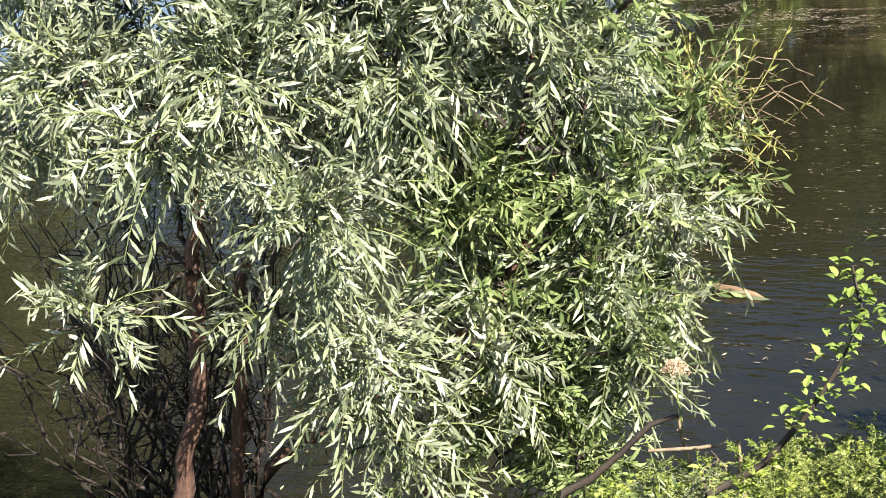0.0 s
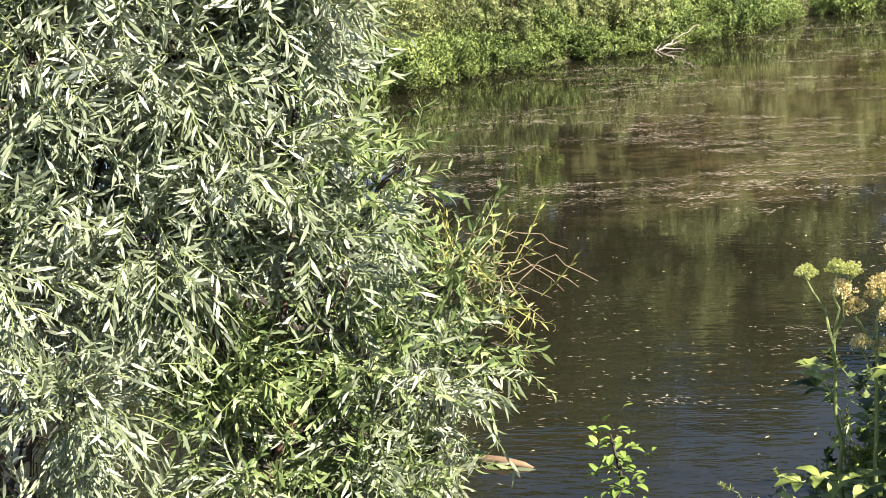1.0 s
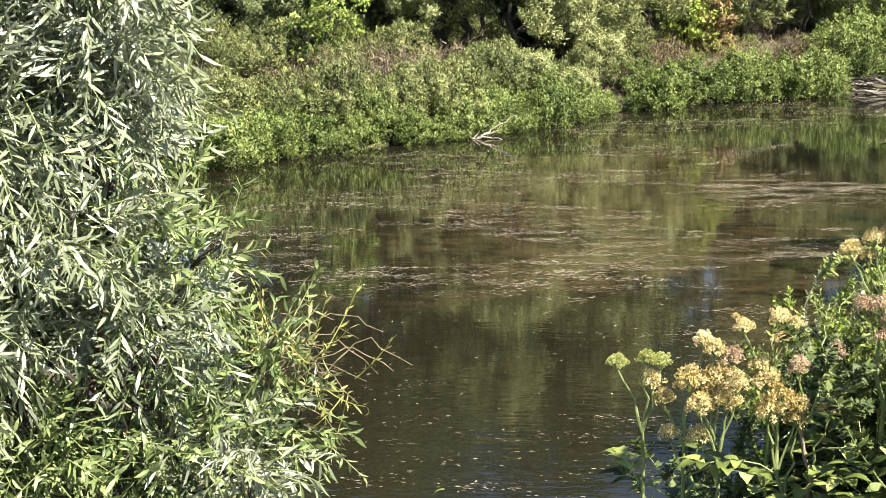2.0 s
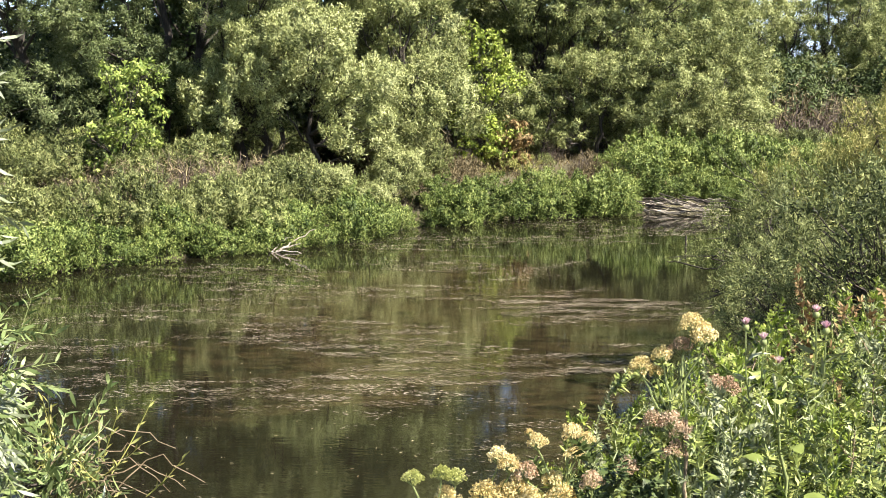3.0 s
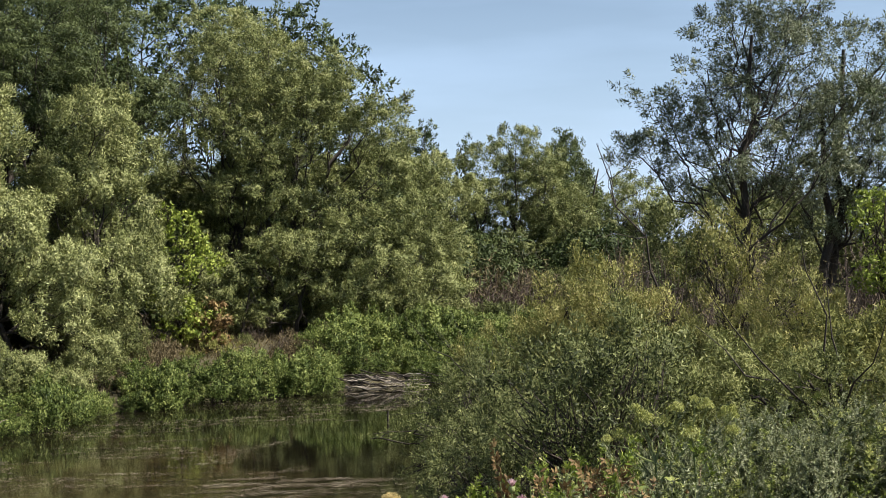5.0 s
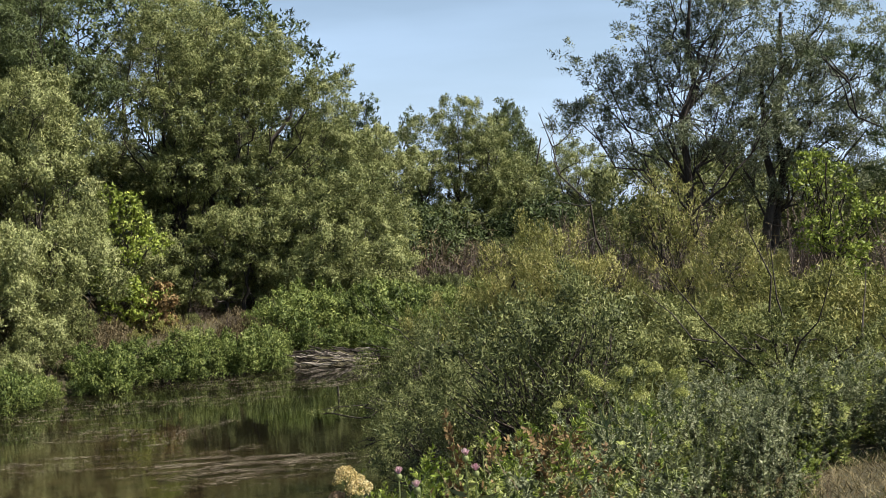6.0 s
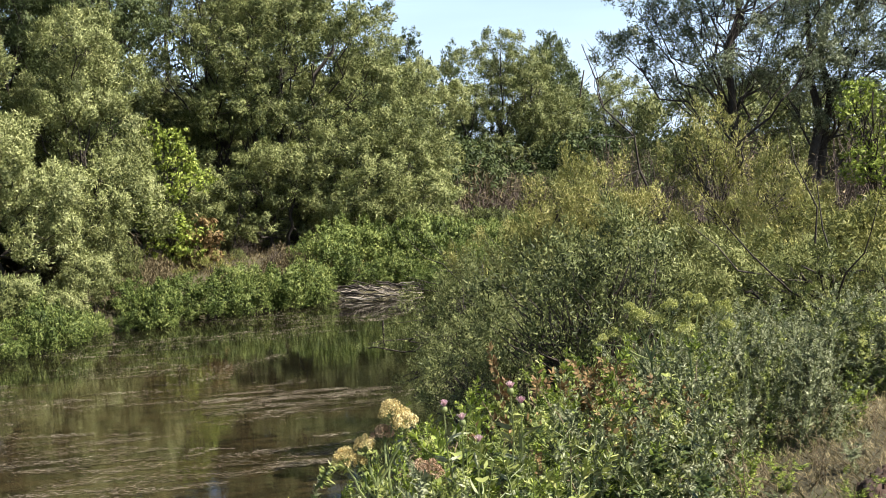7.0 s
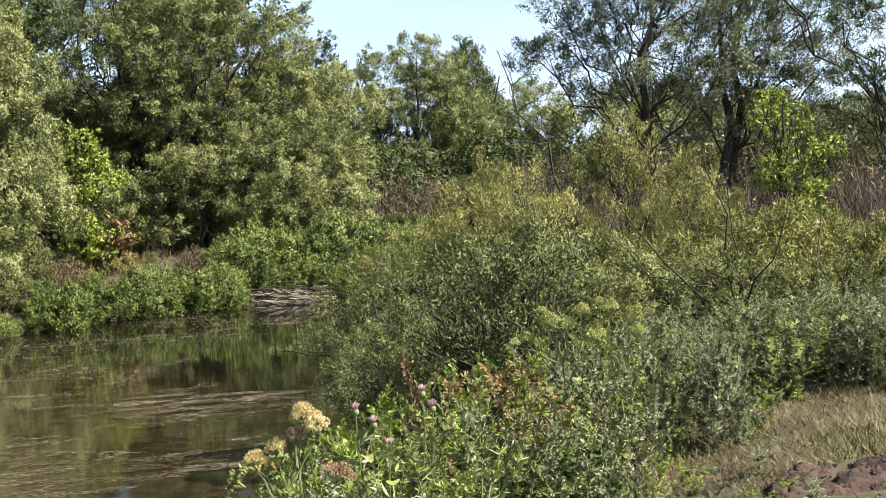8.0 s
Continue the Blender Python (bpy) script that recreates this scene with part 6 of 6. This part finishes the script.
def near_grass():
    g = np.random.default_rng(77)
    s = np.column_stack([g.uniform(0.5, 8.0, 240000), g.uniform(3.5, 13.5, 240000)])
    b, d = np.degrees(np.arctan2(s[:, 0], s[:, 1])), np.hypot(s[:, 0], s[:, 1])
    soil = np.hypot((s[:, 0] - 3.8) / 0.9, (s[:, 1] - 7.0) / 0.55) < 1
    ok = (b > 13.5 + g.normal(0, 0.8, len(b))) & (b < 34) & (d > 4.5) & (d < np.interp(b, [13, 17, 19, 22, 30], [8.4, 9.4, 10.1, 10.5, 11.0])) & (line_distance(s[:, 0], s[:, 1], NEAR_BANK) > 1.0) & ~in_river(s[:, 0], s[:, 1]) & ~soil
    ok &= (d > 8.5) | (np.sin(3.1 * s[:, 0] + 1.3 * s[:, 1]) + np.sin(2.3 * s[:, 1] - 1.7 * s[:, 0]) + g.normal(0, 0.8, len(s)) > -0.9)
    grass_field("dry_grass", "matted straw-coloured dry grass on the bank top", s[ok][:62000], M_DRY_GRASS, 0.1, 0.006, 78, 1.3)
    low = ok & (np.sin(2.2 * s[:, 0] + 2.9 * s[:, 1] + 1) + np.sin(3.7 * s[:, 1] - 2.1 * s[:, 0]) > 0.1)
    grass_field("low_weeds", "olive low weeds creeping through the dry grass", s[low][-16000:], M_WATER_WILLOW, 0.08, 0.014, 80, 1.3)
    grass_field("withered_weeds", "brown withered leaves and stalks among the dry grass", s[ok][1::4][:9000] + 0.01, M_BROWN_LEAF, 0.075, 0.011, 81, 1.7)
    s2 = np.column_stack([g.uniform(-4.5, 5.0, 120000), g.uniform(3.5, 20.0, 120000)])
    dn = line_distance(s2[:, 0], s2[:, 1], NEAR_BANK)
    ok = ~in_river(s2[:, 0], s2[:, 1]) & (dn > 0.1) & (dn < 6) & (np.degrees(np.arctan2(s2[:, 0], s2[:, 1])) < 13) & (g.uniform(size=len(s2)) < np.where(s2[:, 0] < -0.5, 0.6, 1.0))
    grass_field("slope_grass", "low olive grass and weeds on the slope above the water", s2[ok][:44000], M_GREY_SHRUB, 0.17, 0.012, 79, 0.8)


near_grass()


def soil_heap():
    g = np.random.default_rng(88)
    root = thing("soil_heap", 3.8, 7.0, base_z(3.8, 7.0), "dark freshly turned soil heap in dry grass", "soil")
    n = 84
    u = np.linspace(-1, 1, n)
    gx, gy = np.meshgrid(u, u, indexing="ij")
    r = np.clip(1 - np.hypot(gx, gy), 0, 1)
    gz = -0.01 + 0.085 * r ** 0.6 * (0.75 + 0.25 * np.sin(7 * gx + 3 * gy) * np.cos(6 * gy)) + g.normal(0, 0.012, gx.shape) * (r > 0) + 0.07 * np.abs(np.sin(5.1 * gx - 3 * gy + 1) * np.sin(4.3 * gy + 2 * gx)) * (r > 0) + 0.035 * np.abs(np.sin(13 * gx + 5 * gy) * np.sin(11 * gy - 4 * gx)) * (r > 0)
    gz = np.where(r > 0, gz, -0.05)
    k = (np.arange(n - 1)[:, None] * n + np.arange(n - 1)[None]).ravel()
    part("mound", [(np.stack([gx * 0.95 + g.normal(0, 0.006, gx.shape), gy * 0.6 + g.normal(0, 0.005, gx.shape), gz], -1).reshape(-1, 3), np.stack([k, k + n, k + n + 1, k + 1], -1))], M_SOIL, root, "", True)
    for i in range(90):
        bm = bmesh.new()
        bmesh.ops.create_icosphere(bm, subdivisions=1, radius=float(np.clip(g.lognormal(-4.6, 0.5), 0.004, 0.024)))
        me = bpy.data.meshes.new("clod")
        for v in bm.verts:
            v.co *= g.uniform(0.55, 1.4)
            v.co.z *= 0.6
        bm.to_mesh(me)
        bm.free()
        me.materials.append(M_SOIL)
        ob = new("clod", me)
        ob.parent = root
        a, q = g.uniform(0, 6.28), g.uniform(0.2, 1.05)
        ob.location = (0.95 * q * math.cos(a), 0.6 * q * math.sin(a), 0.072 + 0.10 * max(0, 1 - q) ** 0.7)


soil_heap()


# ---- things in and on the water ----
def floating_weed():
    g = np.random.default_rng(91)
    # places: middle, half sizes, strands, and length of a strand
    beds = [(-5.0, 34, 6.5, 10, 17000, 0.17), (-3.5, 30, 4.5, 5, 8000, 0.17), (-5.5, 43, 5.5, 4, 5000, 0.26), (1.3, 37.0, 2.2, 2.6, 4600, 0.3), (3.0, 37.6, 1.0, 1.6, 900, 0.3), (1.3, 29.5, 1.0, 4.0, 5200, 0.16), (-1.5, 50, 4.5, 4.5, 4000, 0.28),
            (3.6, 55, 4.5, 5.0, 4200, 0.3), (0.9, 26, 1.6, 4.5, 2600, 0.16), (-3, 17, 3.5, 5, 1600, 0.09), (-11, 32, 5, 8, 3600, 0.22), (0.0, 19.5, 1.4, 4, 1500, 0.12)]
    pos, ln = [], []
    for cx, cy, hx, hy, n, length in beds:
        m = n // 17
        a, q = g.uniform(0, 6.28, m), np.sqrt(g.uniform(0, 1, m)) * g.uniform(0.75, 1.1, m)
        cl = np.column_stack([cx + hx * q * np.cos(a), cy + hy * q * np.sin(a)])
        size = np.clip(g.lognormal(-0.6, 0.6, m), 0.12, 1.6)
        k = g.poisson(22 * size / 0.6)
        i = np.repeat(np.arange(m), k)
        x = cl[i, 0] + g.normal(0, 1, len(i)) * size[i] * 0.85
        y = cl[i, 1] + g.normal(0, 1, len(i)) * size[i] * 0.2
        wave = np.sin(0.55 * x + 0.9 * y) + np.sin(1.1 * y - 0.5 * x + 1) + np.sin(0.35 * y + 0.9 * x)
        streak = np.sin(1.9 * x + 6.1 * y) + np.sin(7.7 * y - 1.3 * x + 2) + np.sin(3.3 * x - 3.1 * y) + g.normal(0, 0.5, len(x))
        ok = (streak > -0.35) & (wave + 0.9 * np.sin(3.1 * y + 0.6 * x) * np.sin(1.3 * x + 0.7 * y) > -0.5) & in_river(x, y) & (line_distance(x, y, FAR_BANK) > 0.3) & (np.hypot((x - 2.6) / 1.9, (y - 45.5) / 4.8) > 1)
        pos.append(np.column_stack([x, y, g.uniform(0.006, 0.016, len(i))])[ok])
        ln.append(np.full(ok.sum(), length))
    # the pale rim of strands that drifts along the edge of the open pool
    u = g.uniform(0, 1, 1000)
    rim = np.column_stack([-0.9 + 2.1 * u + 0.25 * np.sin(9 * u), 41.6 + 4.2 * u, g.uniform(0.008, 0.018, 1000)])
    rim[:, :2] += g.normal(0, 1, (1000, 2)) * [0.32, 0.4] * (1.3 - u[:, None])
    rim = rim[np.sin(37 * u) + np.sin(61 * u + 1) > -0.6]
    pos.append(rim)
    ln.append(np.full(len(rim), 0.13))
    p, L = np.concatenate(pos), np.concatenate(ln)
    n = len(p)
    a = g.normal(0, 0.5, n) + np.where(g.uniform(size=n) < 0.5, 0, np.pi)
    d = np.column_stack([np.cos(a), np.sin(a), g.normal(0, 0.01, n)])
    s = np.column_stack([-np.sin(a), np.cos(a), g.normal(0, 0.05, n)])
    k = g.uniform(0.4, 1.4, n)
    ob = new("floating_weed", mesh_of("floating_weed", [simple_leaves(p, d, s, L * k * 0.75, 0.004 + 0.009 * k)], M_WEED_FLECK))
    tagged(ob, "brown and straw-coloured water weed strands floating in mats", "water weed", kind="stuff")


floating_weed()


def floating_leaves():
    g = np.random.default_rng(92)
    n = 520
    x, y = g.uniform(-8, 2, n), 9.0 + 25 * g.uniform(0, 1, n) ** 1.6
    ok = in_river(x, y)
    p = np.column_stack([x, y, np.full(n, 0.012)])[ok]
    n = len(p)
    a = g.uniform(0, 6.28, n)
    d, s = np.column_stack([np.cos(a), np.sin(a), 0 * a]), np.column_stack([-np.sin(a), np.cos(a), 0 * a])
    ob = new("floating_leaf_litter", mesh_of("floating_leaf_litter", [simple_leaves(p, d, s, g.uniform(0.03, 0.09, n), g.uniform(0.012, 0.03, n))], M_DRY_GRASS))
    tagged(ob, "pale fallen leaves and down scattered on the water", "leaf litter", kind="stuff")


floating_leaves()


def branch_pile():
    g = np.random.default_rng(93)
    root = thing("branch_pile", 5.4, 61.2, 0.0, "heap of bleached and dark dead branches at the water edge", "branches")
    for i in range(44):
        pale = i % 5 in (0, 2)
        c = np.array([g.uniform(-1.1, 1.1), g.uniform(-0.7, 0.9), g.uniform(0.04, 0.62) * (0.75 if pale else 1.0)])
        a, h = g.normal(-0.12, 0.3), g.uniform(0.5, 1.25)
        d = np.array([math.cos(a) * h, math.sin(a) * h * 0.8, g.normal(-0.06, 0.1)])
        r = g.uniform(0.016, 0.04)
        line = bent(c - d, c + d, g, 8, 0.03, 0.035)
        line[:, 2] = np.maximum(line[:, 2], -0.05)
        part("branch", [tube(line, np.linspace(r, r * 0.4, 8), 6)], M_DEADWOOD if pale else M_BARK, root, "", True)


branch_pile()


def snag():
    g = np.random.default_rng(94)
    root = thing("snag", -7.6, 48.0, -0.08, "brown forked dead branch lying in the water", "branch")
    for e in [(0.9, 0.5, 0.75), (-0.5, -0.3, 0.25), (0.75, -0.3, 0.0), (0.25, 0.5, 0.55), (-0.35, 0.3, 0.45), (0.5, 0.1, 0.35)]:
        part("branch", [tube(bent((-0.3 + g.normal(0, 0.1), 0, 0.1), e, g, 8, -0.05, 0.06), np.linspace(0.03, 0.008, 8), 6)], M_DEADWOOD, root, "", True)
    st = thing("stake", 4.6, 48.9, -0.6, "short weathered stake standing in the water", "stake")
    part("post", [tube(bent((0, 0, 0), (0.02, 0, 1.0), g, 5, 0, 0.01), [0.035, 0.035, 0.034, 0.033, 0.025], 8)], M_BARK, st, "", True)
    lg = thing("floating_log", -3.95, 13.77, 0.0, "pale brown broken log floating on the water", "log")
    part("wood", [tube(np.array([(-0.27, 0.06, 0.03), (-0.22, 0.05, 0.035), (0.0, 0.0, 0.03), (0.2, -0.04, 0.015), (0.3, -0.07, 0.0)]), [0.03, 0.045, 0.05, 0.035, 0.012], 9)], M_LOG, lg, "", True)


snag()
